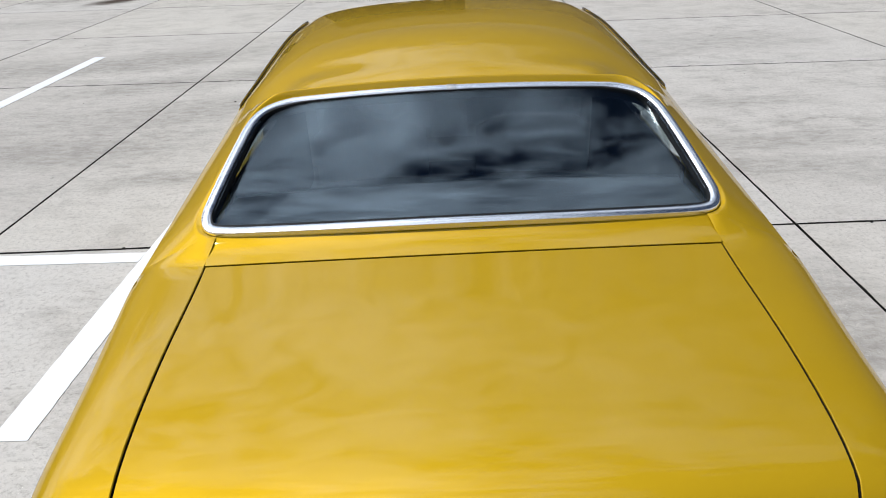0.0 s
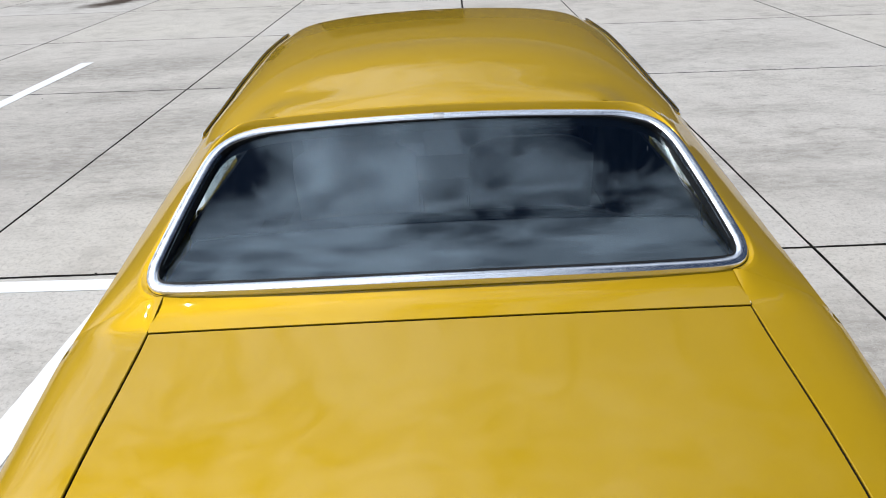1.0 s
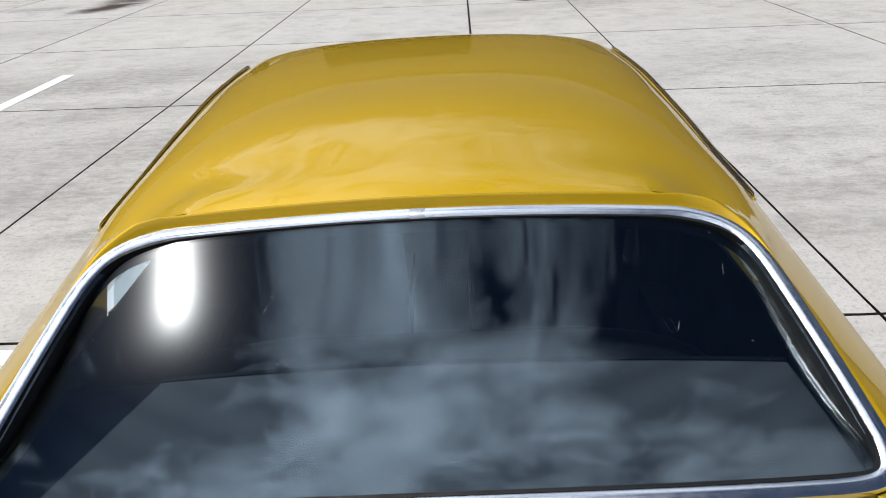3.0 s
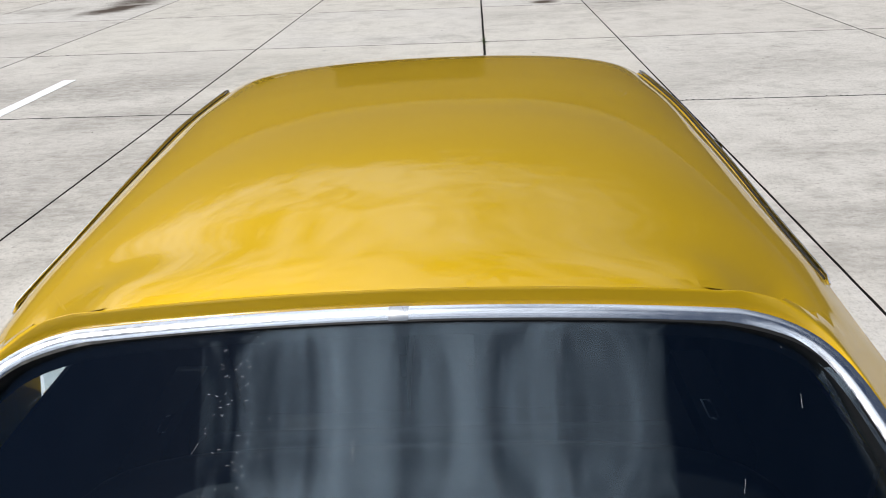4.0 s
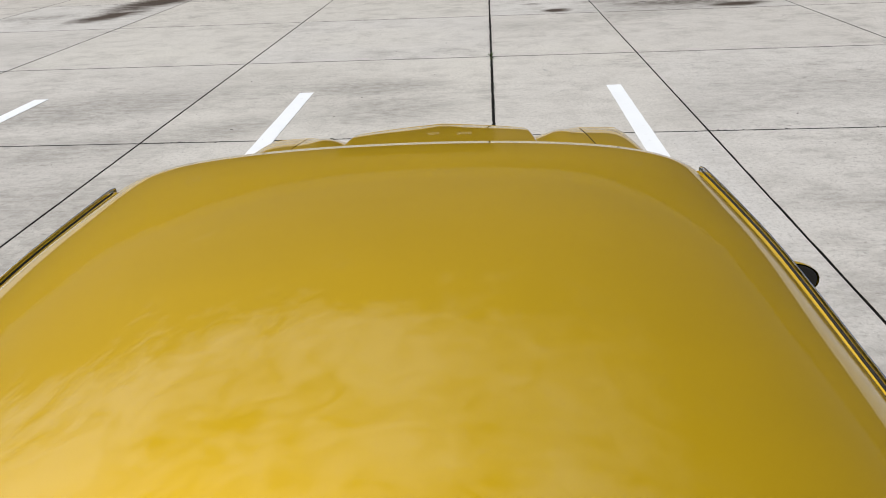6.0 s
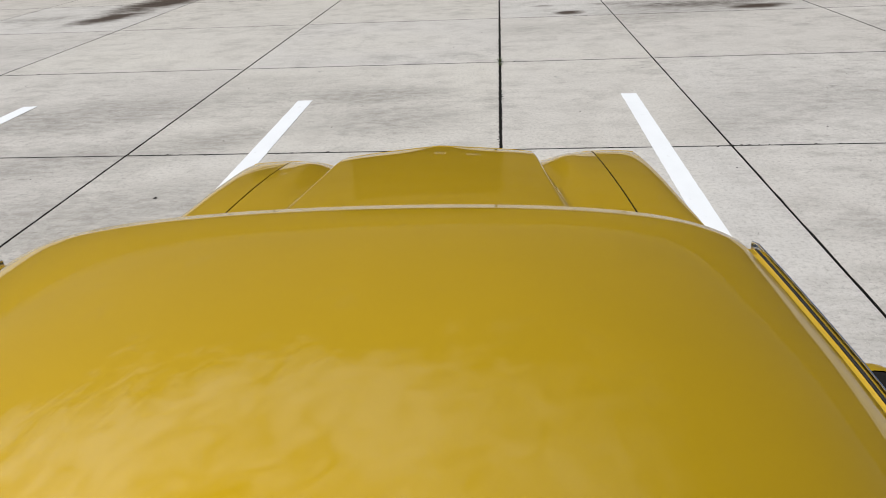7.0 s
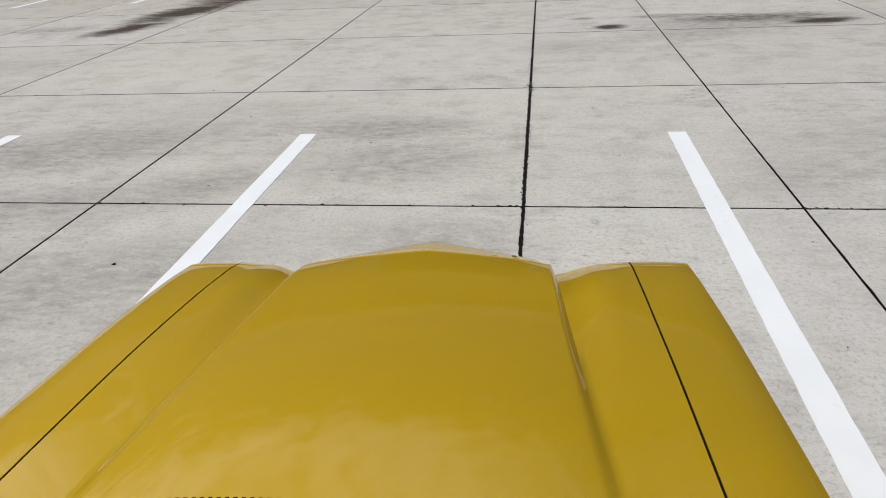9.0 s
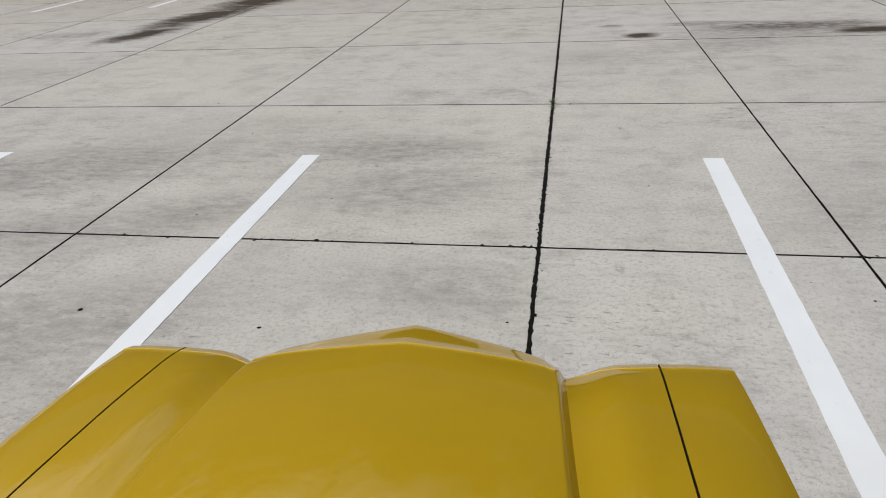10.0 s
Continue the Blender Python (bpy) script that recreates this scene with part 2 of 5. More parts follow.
def concrete():
    a = Mat("weathered_concrete", (0.5, 0.48, 0.46), 0.85, 0.0, Specular_IOR_Level=0.25)
    p = a.where("World")
    rnd = a.n.new("ShaderNodeObjectInfo").outputs["Random"]
    big = a.noise(0.42, 5.0, 0.6, vec=p)
    mid = a.noise(2.2, 8.0, 0.68, vec=p)
    smudge = a.noise(3.6, 12.0, 0.72, vec=p, stretch=(0.6, 1.35, 1))
    blot = a.noise(1.1, 6.0, 0.62, vec=p)
    fine = a.noise(38.0, 6.0, 0.75, vec=p)
    speck = a.noise(150.0, 2.0, 0.5, vec=p)
    mott = a.noise(11.0, 10.0, 0.72, vec=p, stretch=(0.6, 1.3, 1))
    fleck = a.noise(24.0, 4.0, 0.6, vec=p, stretch=(0.5, 1.4, 1))
    zone = a.ramp(big, (0.44, 0.25), (0.58, 1.0))
    c = a.mix(a.ramp(blot, (0.32, 0.0), (0.68, 1.0)), (0.575, 0.553, 0.533), (0.505, 0.483, 0.462))
    c = a.mix(0.55, c, a.ramp(rnd, (0.0, (0.56, 0.555, 0.55)), (0.4, (0.52, 0.50, 0.478)), (0.7, (0.555, 0.535, 0.495)), (1.0, (0.49, 0.468, 0.45))))
    c = a.mix(a.ramp(mid, (0.50, 0.0), (0.72, 0.5)), c, (0.33, 0.312, 0.295))
    c = a.mix(a.math("MULTIPLY", zone, a.ramp(smudge, (0.50, 0.0), (0.66, 0.6))), c, (0.30, 0.285, 0.268))
    c = a.mix(a.ramp(smudge, (0.32, 0.55), (0.46, 0.0)), c, (0.60, 0.58, 0.552))
    # dirtier and cleaner areas, broken up by the grain of the surface
    wobble = a.math("MULTIPLY", a.math("SUBTRACT", mid, 0.5), 1.5)
    grit = a.ramp(mott, (0.36, 0.25), (0.62, 1.0))

    def area(x, y, la, wa, turn):
        mp = a.n.new("ShaderNodeMapping")
        mp.vector_type = "TEXTURE"
        mp.inputs["Location"].default_value = (x, y, 0)
        mp.inputs["Rotation"].default_value = (0, 0, radians(turn))
        mp.inputs["Scale"].default_value = (la, wa, 1)
        a.l.new(p, mp.inputs[0])
        ln = a.n.new("ShaderNodeVectorMath")
        ln.operation = "LENGTH"
        a.l.new(mp.outputs[0], ln.inputs[0])
        return ln.outputs["Value"]

    for x, y, la, wa, turn, k in PATCHES:
        f = a.ramp(a.math("ADD", area(x, y, la, wa, turn), wobble), (0.35, abs(k)), (1.35, 0.0))
        c = a.mix(a.math("MULTIPLY", f, grit), c, (0.215, 0.203, 0.188)) if k > 0 else a.mix(f, c, (0.60, 0.578, 0.535))
    c = a.mix(a.ramp(fine, (0.50, 0.0), (0.66, 0.6)), c, (0.26, 0.248, 0.234))
    c = a.mix(a.ramp(speck, (0.64, 0.0), (0.72, 0.8)), c, (0.74, 0.72, 0.69))
    c = a.mix(a.ramp(speck, (0.30, 0.55), (0.37, 0.0)), c, (0.14, 0.135, 0.13))
    c = a.mix(a.math("MULTIPLY", zone, a.ramp(fleck, (0.60, 0.0), (0.68, 0.75))), c, (0.23, 0.218, 0.205))
    c = a.mix(a.math("MULTIPLY", a.math("MULTIPLY", zone, a.ramp(mid, (0.44, 0.2), (0.62, 1.0))), a.ramp(mott, (0.48, 0.0), (0.62, 0.6))), c, (0.26, 0.247, 0.233))
    # scattered dark scuffs
    v = a.node("ShaderNodeTexVoronoi", Vector=p, Scale=2.6)
    scuff = a.math("MULTIPLY", a.ramp(v.outputs["Distance"], (0.0, 1.0), (0.16, 0.0)), a.ramp(a.noise(14.0, 6.0, 0.7, vec=p), (0.5, 0.0), (0.62, 1.0)))
    c = a.mix(a.math("MULTIPLY", scuff, 0.7), c, (0.13, 0.145, 0.14))
    # oil and soot
    jag = a.math("MULTIPLY", a.math("SUBTRACT", a.noise(3.2, 7.0, 0.7, vec=p, stretch=(0.6, 1.3, 1.0)), 0.5), 1.4)
    for x, y, la, wa, turn, k in STAINS:
        f = a.ramp(a.math("ADD", area(x, y, la, wa, turn), jag), (0.4, min(0.95, k)), (1.25, 0.0))
        c = a.mix(f if k >= 0.9 else a.math("MULTIPLY", f, grit), c, (0.042, 0.026, 0.016))
    a.set("Base Color", a.mix(1.0, c, (1.015, 1.0, 0.968), "MULTIPLY"))
    a.set("Roughness", a.ramp(mid, (0.3, 0.75), (0.8, 0.95)))
    a.bump(a.math("ADD", a.math("MULTIPLY", fine, 0.6), a.math("MULTIPLY", mid, 0.6)), 0.35, 0.006)
    return a.m


def road_paint():
    a = Mat("white_road_paint", (0.86, 0.87, 0.88), 0.7)
    p = a.where("World")
    wear = a.noise(9.0, 8.0, 0.72, vec=p)
    c = a.mix(a.ramp(a.noise(3.0, 5.0, vec=p), (0.35, 0.0), (0.75, 0.6)), (0.82, 0.835, 0.85), (0.75, 0.765, 0.78))
    a.set("Base Color", a.mix(a.ramp(wear, (0.62, 0.0), (0.76, 0.6)), c, (0.44, 0.43, 0.42)))
    a.bump(a.noise(60.0, 4.0, vec=p), 0.25, 0.004)
    return a.m


def tar_mat():
    a = Mat("joint_sealant", (0.03, 0.027, 0.024), 0.85, Specular_IOR_Level=0.15)
    p = a.where("World")
    a.set("Base Color", a.ramp(a.noise(11.0, 6.0, 0.7, vec=p), (0.4, (0.003, 0.0028, 0.0026)), (0.8, (0.014, 0.011, 0.008))))
    a.bump(a.noise(45.0, 4.0, vec=p), 0.6, 0.01)
    return a.m


def plain(name, lo, hi, rough=0.6, scale=4.0, metal=0.0):
    a = Mat(name, lo, rough, metal)
    a.set("Base Color", a.ramp(a.noise(scale, 6.0), (0.3, lo), (0.72, hi)))
    return a.m


PAINT, CHROME, STEEL = paint_gold(), chrome_mat(), brushed_steel()
RUBBER, GAP, BLACK = black_rubber(), shadow_gap(), black_gloss()
REAR_GLASS = glass_mat("tinted_rear_glass", (0.78, 0.83, 0.86), 0.004, 0.075, 0.02)
SIDE_GLASS = glass_mat("clear_side_glass", (0.90, 0.93, 0.93), 0.004, 0.07, 0.01)
VINYL = vinyl("black_seat_vinyl", (0.006, 0.0065, 0.008), (0.010, 0.011, 0.013), 420.0)
SHELF = weave("grey_shelf_weave", (0.10, 0.102, 0.108), (0.135, 0.138, 0.145), 300.0)
SEAT = vinyl("charcoal_seat_vinyl", (0.006, 0.0065, 0.008), (0.010, 0.011, 0.013), 400.0)
LINER = vinyl("dark_headliner", (0.008, 0.0085, 0.010), (0.013, 0.014, 0.016), 200.0)
CONCRETE, LINE_PAINT, TAR = concrete(), road_paint(), tar_mat()
DARK_STEEL = plain("dull_dark_steel", (0.28, 0.29, 0.32), (0.38, 0.39, 0.42), 0.28, 40.0, 1.0)
CAP = plain("bright_satin_metal", (0.78, 0.78, 0.79), (0.86, 0.86, 0.87), 0.22, 30.0, 1.0)
WIPER_METAL = plain("satin_wiper_metal", (0.55, 0.56, 0.57), (0.68, 0.69, 0.70), 0.35, 30.0, 0.5)
LENS_RED = plain("red_lens", (0.25, 0.01, 0.01), (0.32, 0.015, 0.012), 0.15)

# ---- mesh helpers ----


def part(name, verts, faces, material, parent=None, label="", angle=32.0):
    """One mesh object out of points and faces, smooth but for its sharp edges."""
    me = bpy.data.meshes.new(name)
    me.from_pydata([tuple(v) for v in verts], [], faces)
    bm = bmesh.new()
    bm.from_mesh(me)
    bmesh.ops.remove_doubles(bm, verts=bm.verts, dist=1e-5)
    bmesh.ops.recalc_face_normals(bm, faces=bm.faces)
    bm.to_mesh(me)
    bm.free()
    me.shade_smooth()
    me.set_sharp_from_angle(angle=radians(angle))
    for mt in material if isinstance(material, (list, tuple)) else [material]:
        me.materials.append(mt)
    ob = new(name, me)
    ob.parent = parent
    return tagged(ob, label) if label else ob


class Geo:
    """Collects points and faces of one mesh."""

    def __init__(self):
        self.v, self.f = [], []

    def grid(self, rows, skip=None):
        """Rows of points, all of one length. Returns the index of each point."""
        n0, w = len(self.v), len(rows[0])
        for r in rows:
            self.v += [Vector(p) for p in r]
        for j in range(len(rows) - 1):
            for i in range(w - 1):
                if skip and skip(j, i):
                    continue
                a = n0 + j * w + i
                self.f.append((a, a + 1, a + w + 1, a + w))
        return self

    def plate(self, rows, thick, down=(0, 0, -1)):
        """A grid with thickness: the same sheet again lower down, and its four edges closed."""
        d = Vector(down) * thick
        rows = [[Vector(p) for p in r] for r in rows]
        low = [[p + d for p in r] for r in rows]
        self.grid(rows)
        self.grid(low)
        self.grid([rows[0], low[0]])
        self.grid([rows[-1], low[-1]])
        self.grid([[r[0] for r in rows], [r[0] for r in low]])
        self.grid([[r[-1] for r in rows], [r[-1] for r in low]])
        return self

    def sweep(self, path, section, up=Vector((0, 0, 1)), closed=False):
        """A section (pairs: sideways, up) drawn along a path, with end caps."""
        path = [Vector(p) for p in path]
        n, rings = len(path), []
        for i, p in enumerate(path):
            a = path[i - 1] if (i or closed) else p
            b = path[(i + 1) % n] if (i < n - 1 or closed) else p
            t = (b - a).normalized()
            u = up(i) if callable(up) else up
            side = t.cross(u).normalized()
            u2 = side.cross(t)
            rings.append([p + side * s + u2 * h for s, h in section] + [p + side * section[0][0] + u2 * section[0][1]])
        if closed:
            rings.append(rings[0])
        else:
            k = len(self.v)
            self.v += rings[0][:-1] + rings[-1][:-1]
            m = len(section)
            self.f += [tuple(range(k, k + m)), tuple(range(k + m, k + 2 * m))]
        self.grid(rings)
        return self

    def box(self, c, s, m=None):
        k = len(self.v)
        for dz in (-1, 1):
            for dy in (-1, 1):
                for dx in (-1, 1):
                    p = Vector((dx * s[0] / 2, dy * s[1] / 2, dz * s[2] / 2))
                    self.v.append(Vector(c) + (m @ p if m else p))
        self.f += [tuple(k + i for i in q) for q in ((0, 1, 3, 2), (4, 5, 7, 6), (0, 1, 5, 4), (2, 3, 7, 6), (0, 2, 6, 4), (1, 3, 7, 5))]
        return self

    def lathe(self, profile, c, axis="x", n=40):
        """A profile (radius, along) turned round an axis through c."""
        rows = []
        for r, h in profile:
            ring = []
            for k in range(n + 1):
                a = 2 * math.pi * (k % n) / n
                q = (h, r * math.cos(a), r * math.sin(a)) if axis == "x" else (r * math.cos(a), r * math.sin(a), h)
                ring.append(Vector(c) + Vector(q))
            rows.append(ring)
        return self.grid(rows)

    def mirrored(self):
        g = Geo()
        g.v = [Vector((-p.x, p.y, p.z)) for p in self.v]
        g.f = list(self.f)
        return g

    def make(self, name, material, parent=None, label="", angle=32.0):
        return part(name, self.v, self.f, material, parent, label, angle)


def curve(*pts):
    """A smooth curve through (position, value) pairs, without overshoot."""
    xs, ys = np.array([p[0] for p in pts], float), np.array([p[1] for p in pts], float)
    h, d = np.diff(xs), np.diff(ys) / np.diff(xs)
    m = np.zeros(len(xs))
    for i in range(1, len(xs) - 1):
        if d[i - 1] * d[i] > 0:
            w1, w2 = 2 * h[i] + h[i - 1], h[i] + 2 * h[i - 1]
            m[i] = (w1 + w2) / (w1 / d[i - 1] + w2 / d[i])
    m[0], m[-1] = d[0], d[-1]

    def f(x):
        if x <= xs[0]:
            return float(ys[0] + (x - xs[0]) * m[0])
        if x >= xs[-1]:
            return float(ys[-1] + (x - xs[-1]) * m[-1])
        i = int(np.searchsorted(xs, x)) - 1
        t = (x - xs[i]) / h[i]
        return float((2 * t**3 - 3 * t**2 + 1) * ys[i] + (t**3 - 2 * t**2 + t) * h[i] * m[i] + (-2 * t**3 + 3 * t**2) * ys[i + 1] + (t**3 - t**2) * h[i] * m[i + 1])

    return f


def lin(a, b, n):
    return [a + (b - a) * i / (n - 1) for i in range(n)]


def bez(p0, p1, p2, p3, n):
    out = []
    for t in lin(0, 1, n):
        s = 1 - t
        out.append(Vector(p0) * s**3 + Vector(p1) * 3 * s * s * t + Vector(p2) * 3 * s * t * t + Vector(p3) * t**3)
    return out


# ---- the ground ----
XS = [-33.4, -30.3, -27.25, -24.2, -21.1, -18.1, -15.05, -12.0, -8.95, -5.88, -2.71, 0.363, 2.122, 5.22, 8.27, 11.3, 14.35, 17.4, 20.4, 23.5, 26.5]
YS = [-14.5, -11.5, -8.4, -5.4, -2.35, 0.7, 3.72, 7.74, 10.77, 13.79, 16.84, 19.88, 22.9, 25.95, 29.0, 32.0, 35.1, 38.1, 41.2, 44.2, 47.2]


def row_y(j, x):
    """The cross joint beside the parking bay runs a little askew."""
    return YS[j] + (0.022 * (x - 0.26) if j == 6 else 0.0)


ground = part("ground", [(-1500, -1500, -0.07), (1500, -1500, -0.07), (1500, 1500, -0.07), (-1500, 1500, -0.07)], [(0, 1, 2, 3)], CONCRETE)
tagged(ground, "weathered pale grey concrete parking lot laid in large slabs", "ground", kind="structure")


def slab_geo(corners, g):
    """A cast slab with a worn, slightly rounded arris round its top."""
    k = len(g.v)
    c = sum((Vector(p) for p in corners), Vector()) / 4
    for inset, z in ((0.0, -0.07), (0.0, -0.006), (0.006, 0.0)):
        for p in corners:
            d = Vector((math.copysign(inset, c.x - p[0]), math.copysign(inset, c.y - p[1]), 0))
            g.v.append(Vector((p[0], p[1], z)) + d)
    for r in (0, 4):
        for i in range(4):
            j = (i + 1) % 4
            g.f.append((k + r + i, k + r + j, k + r + 4 + j, k + r + 4 + i))
    g.f.append((k + 8, k + 9, k + 10, k + 11))


def lay_slabs():
    rest, shared = Geo(), {}
    for i in range(len(XS) - 1):
        for j in range(len(YS) - 1):
            x0, x1 = XS[i] + 0.005, XS[i + 1] - 0.005
            cs = [(x0, row_y(j, x0) + 0.005, 0), (x1, row_y(j, x1) + 0.005, 0), (x1, row_y(j + 1, x1) - 0.005, 0), (x0, row_y(j + 1, x0) - 0.005, 0)]
            if not (-19 < x0 < 14 and -6 < YS[j] < 31):
                slab_geo(cs, rest)
                continue
            o = Vector((x0, cs[0][1], 0))
            key = tuple(round(v, 3) for p in cs for v in (p[0] - o.x, p[1] - o.y))
            if key not in shared:
                g = Geo()
                slab_geo([Vector(p) - o for p in cs], g)
                first = g.make("slab", CONCRETE, ground)
                shared[key] = first.data
                first.location = o
            else:
                ob = new("slab", shared[key])
                ob.parent, ob.location = ground, o
    tagged(rest.make("far_slabs", CONCRETE, ground), kind="stuff")


def wobbly_strip(x0, x1, y0, y1, z, along, n, rough, seed):
    """A thin strip with uneven edges; along is 'x' or 'y'."""
    rng = random.Random(seed)
    rows = []
    for t in lin(0, 1, n):
        ja, jb = rng.uniform(-rough, rough), rng.uniform(-rough, rough)
        if along == "y":
            rows.append([(x0 + ja, y0 + (y1 - y0) * t, z), (x1 + jb, y0 + (y1 - y0) * t, z)])
        else:
            rows.append([(x0 + (x1 - x0) * t, y0 + ja, z), (x0 + (x1 - x0) * t, y1 + jb, z)])
    return rows


def joints():
    """Sealant in the gaps: thin for most, a wide cracked band of tar in the joint before the car's nose."""
    for i, x in enumerate(XS[3:-3]):
        wide = abs(x - 0.363) < 0.01
        g = Geo()
        if wide:
            g.plate(wobbly_strip(x - 0.012, x + 0.011, 3.8, 8.0, 0.0012, "y", 120, 0.006, i), 0.02)
            g.plate(wobbly_strip(x - 0.014, x + 0.013, 8.0, 13.9, 0.0016, "y", 320, 0.006, i + 50), 0.02)
            g.plate(wobbly_strip(x - 0.013, x + 0.012, 13.9, 30.0, 0.0012, "y", 200, 0.006, i + 90), 0.02)
        else:
            g.plate(wobbly_strip(x - 0.0052, x + 0.0052, -12.0, 40.0, 0.0008, "y", 420, 0.0026, i), 0.02)
        tagged(g.make("joint_seal", TAR), "black tar sealant in a joint between concrete slabs", "joint seal", "joint seals", "structure")
    for j, y in enumerate(YS[3:-4]):
        g = Geo()
        k = j + 3
        for a, b in zip(XS[3:-4], XS[4:-3]):
            w = 0.010 if k == 6 else 0.0064
            rows = wobbly_strip(a + 0.01, b - 0.01, -w, w, 0.0007, "x", 26, 0.003, 300 + j * 40 + int(a))
            g.plate([[(p[0], p[1] + row_y(k, p[0]), p[2]) for p in r] for r in rows], 0.02)
        tagged(g.make("joint_seal", TAR), "black tar sealant in a joint between concrete slabs", "joint seal", "joint seals", "structure")


def parking_lines():
    def line(x0, x1, y0, y1, seed, rows=None):
        g = Geo()
        n = max(12, int(abs(y1 - y0) / 0.06))
        r = rows or wobbly_strip(x0, x1, y0, y1, 0.0035, "y", n, 0.0018, seed)
        g.plate(r, 0.0025)
        ob = g.make("parking_line", LINE_PAINT)
        return tagged(ob, "worn white painted parking bay line on concrete", "parking line", "parking bay lines", "structure")

    line(-1.668, -1.52, 2.08, 9.285, 1)
    line(1.525, 1.672, 1.2, 9.275, 2)
    line(-4.605, -4.45, 3.64, 9.30, 3)
    line(-8.62, -8.47, 18.5, 24.0, 4)
    line(-11.5, -11.35, 18.4, 24.0, 5)
    line(0, 0, 0, 0, 6, wobbly_strip(-4.45, -1.67, 3.50, 3.615, 0.0035, "x", 60, 0.0018, 6))


def crumbs():
    """Lumps of old tar and dirt pushed up out of the joints, and a few dead leaves."""
    rng = random.Random(11)
    g = Geo()
    spots = []
    for _ in range(150):
        x = rng.choice((-2.4, -1.1, 0.25, 0.9, 2.2, 2.6, 3.6, 4.6)) + rng.gauss(0, 0.16)
        spots.append((x, row_y(7, x) + rng.gauss(0, 0.008), rng.uniform(0.003, 0.013)))
    for _ in range(150):
        spots.append((0.363 + rng.gauss(0, 0.012), rng.uniform(5.9, 13.6), rng.uniform(0.004, 0.014)))
    for _ in range(60):
        x = rng.uniform(-6, 6)
        spots.append((x, row_y(rng.choice((6, 8)), x) + rng.gauss(0, 0.010), rng.uniform(0.005, 0.014)))
    for x, y, r in [(-2.05, 6.86, 0.02), (-0.99, 6.78, 0.013)] + [(rng.uniform(-7, 6), rng.uniform(5, 14), rng.uniform(0.004, 0.010)) for _ in range(90)]:
        spots.append((x, y, r))
    for x, y, r in spots:
        k, n, tall = len(g.v), 6, r * rng.uniform(0.15, 0.35)
        turn, long = rng.uniform(0, 3.1), rng.uniform(0.9, 1.9)
        for i in range(n):
            a = 2 * math.pi * i / n
            q = Vector((math.cos(a) * long, math.sin(a))) * r * rng.uniform(0.5, 1.1)
            g.v.append(Vector((x + q.x * math.cos(turn) - q.y * math.sin(turn), y + q.x * math.sin(turn) + q.y * math.cos(turn), 0.0008)))
        g.v.append(Vector((x, y, 0.002 + tall)))
        g.f += [(k + i, k + (i + 1) % n, k + n) for i in range(n)]
    ob = g.make("joint_crumbs", TAR)
    tagged(ob, "small dark lumps of tar and dirt scattered along the joints", "debris", kind="stuff")


def weed(x, y, seed, h):
    rng = random.Random(seed)
    g = Geo()
    for _ in range(26):
        a, ln = rng.uniform(0, 6.28), rng.uniform(0.4, 1.0) * h
        out = Vector((math.cos(a), math.sin(a), 0))
        side = Vector((-out.y, out.x, 0)) * 0.0035
        base = Vector((x + rng.gauss(0, 0.008), y + rng.gauss(0, 0.02), 0))
        mid, tip = base + out * ln * 0.45 + Vector((0, 0, ln * 0.75)), base + out * ln + Vector((0, 0, ln * 0.7))
        k = len(g.v)
        g.v += [base - side * 0.5, base + side * 0.5, mid + side, mid - side, tip]
        g.f += [(k, k + 1, k + 2, k + 3), (k + 3, k + 2, k + 4)]
    ob = g.make("weed", WEED)
    tagged(ob, "small green weed growing out of a concrete joint", "weed", "weeds in the joints")


WEED = plain("weed_green", (0.05, 0.075, 0.02), (0.09, 0.12, 0.035), 0.6, 60.0)
weed(0.36, 10.80, 1, 0.06)
weed(0.37, 10.62, 2, 0.035)
lay_slabs()
crumbs()
joints()
parking_lines()

# ---- the car ----
# Its own axes: x to its right, y ahead, z up, origin on the ground below its centre line.
car = new("car")
car.matrix_world = pose(0.1935, 0, 0, 0, -0.7, 1.15)
tagged(car, "glossy metallic gold two-door hardtop coupe parked in a marked bay", "car")

deck_z = curve((0.855, 0.845), (0.87, 0.875), (0.90, 0.905), (0.94, 0.925), (1.0, 0.938), (1.1, 0.948), (1.3, 0.957), (1.68, 0.968), (1.8, 0.985))
lid_x = curve((0.855, 0.600), (0.95, 0.617), (1.26, 0.645), (1.677, 0.667), (1.81, 0.680))
wide = curve((0.855, 0.765), (0.98, 0.781), (1.28, 0.806), (1.5, 0.831), (1.7, 0.852), (1.85, 0.848), (2.0, 0.847), (2.3, 0.852), (2.6, 0.872), (3.3, 0.908), (4.2, 0.912), (5.0, 0.908), (5.45, 0.902), (5.75, 0.900))
belt_z = curve((0.855, 0.80), (0.94, 0.885), (1.1, 0.908), (1.7, 0.938), (2.1, 0.928), (2.45, 0.890), (2.62, 0.848), (2.8, 0.822), (3.4, 0.812), (4.0, 0.848), (4.2, 0.856), (5.0, 0.794), (5.5, 0.732), (5.75, 0.682))
roof_c = curve((2.30, 1.2595), (2.36, 1.284), (2.45, 1.3115), (2.55, 1.3345), (2.65, 1.350), (2.75, 1.3585), (2.85, 1.3618), (2.95, 1.363), (3.05, 1.3624), (3.15, 1.3601), (3.25, 1.3569),
               (3.35, 1.352), (3.45, 1.3467), (3.55, 1.3408), (3.62, 1.3354), (3.68, 1.3288), (3.72, 1.3228), (3.76, 1.3158))
roof_w = curve((2.3, 0.765), (2.5, 0.731), (3.0, 0.708), (3.4, 0.688), (3.68, 0.669), (3.76, 0.660))
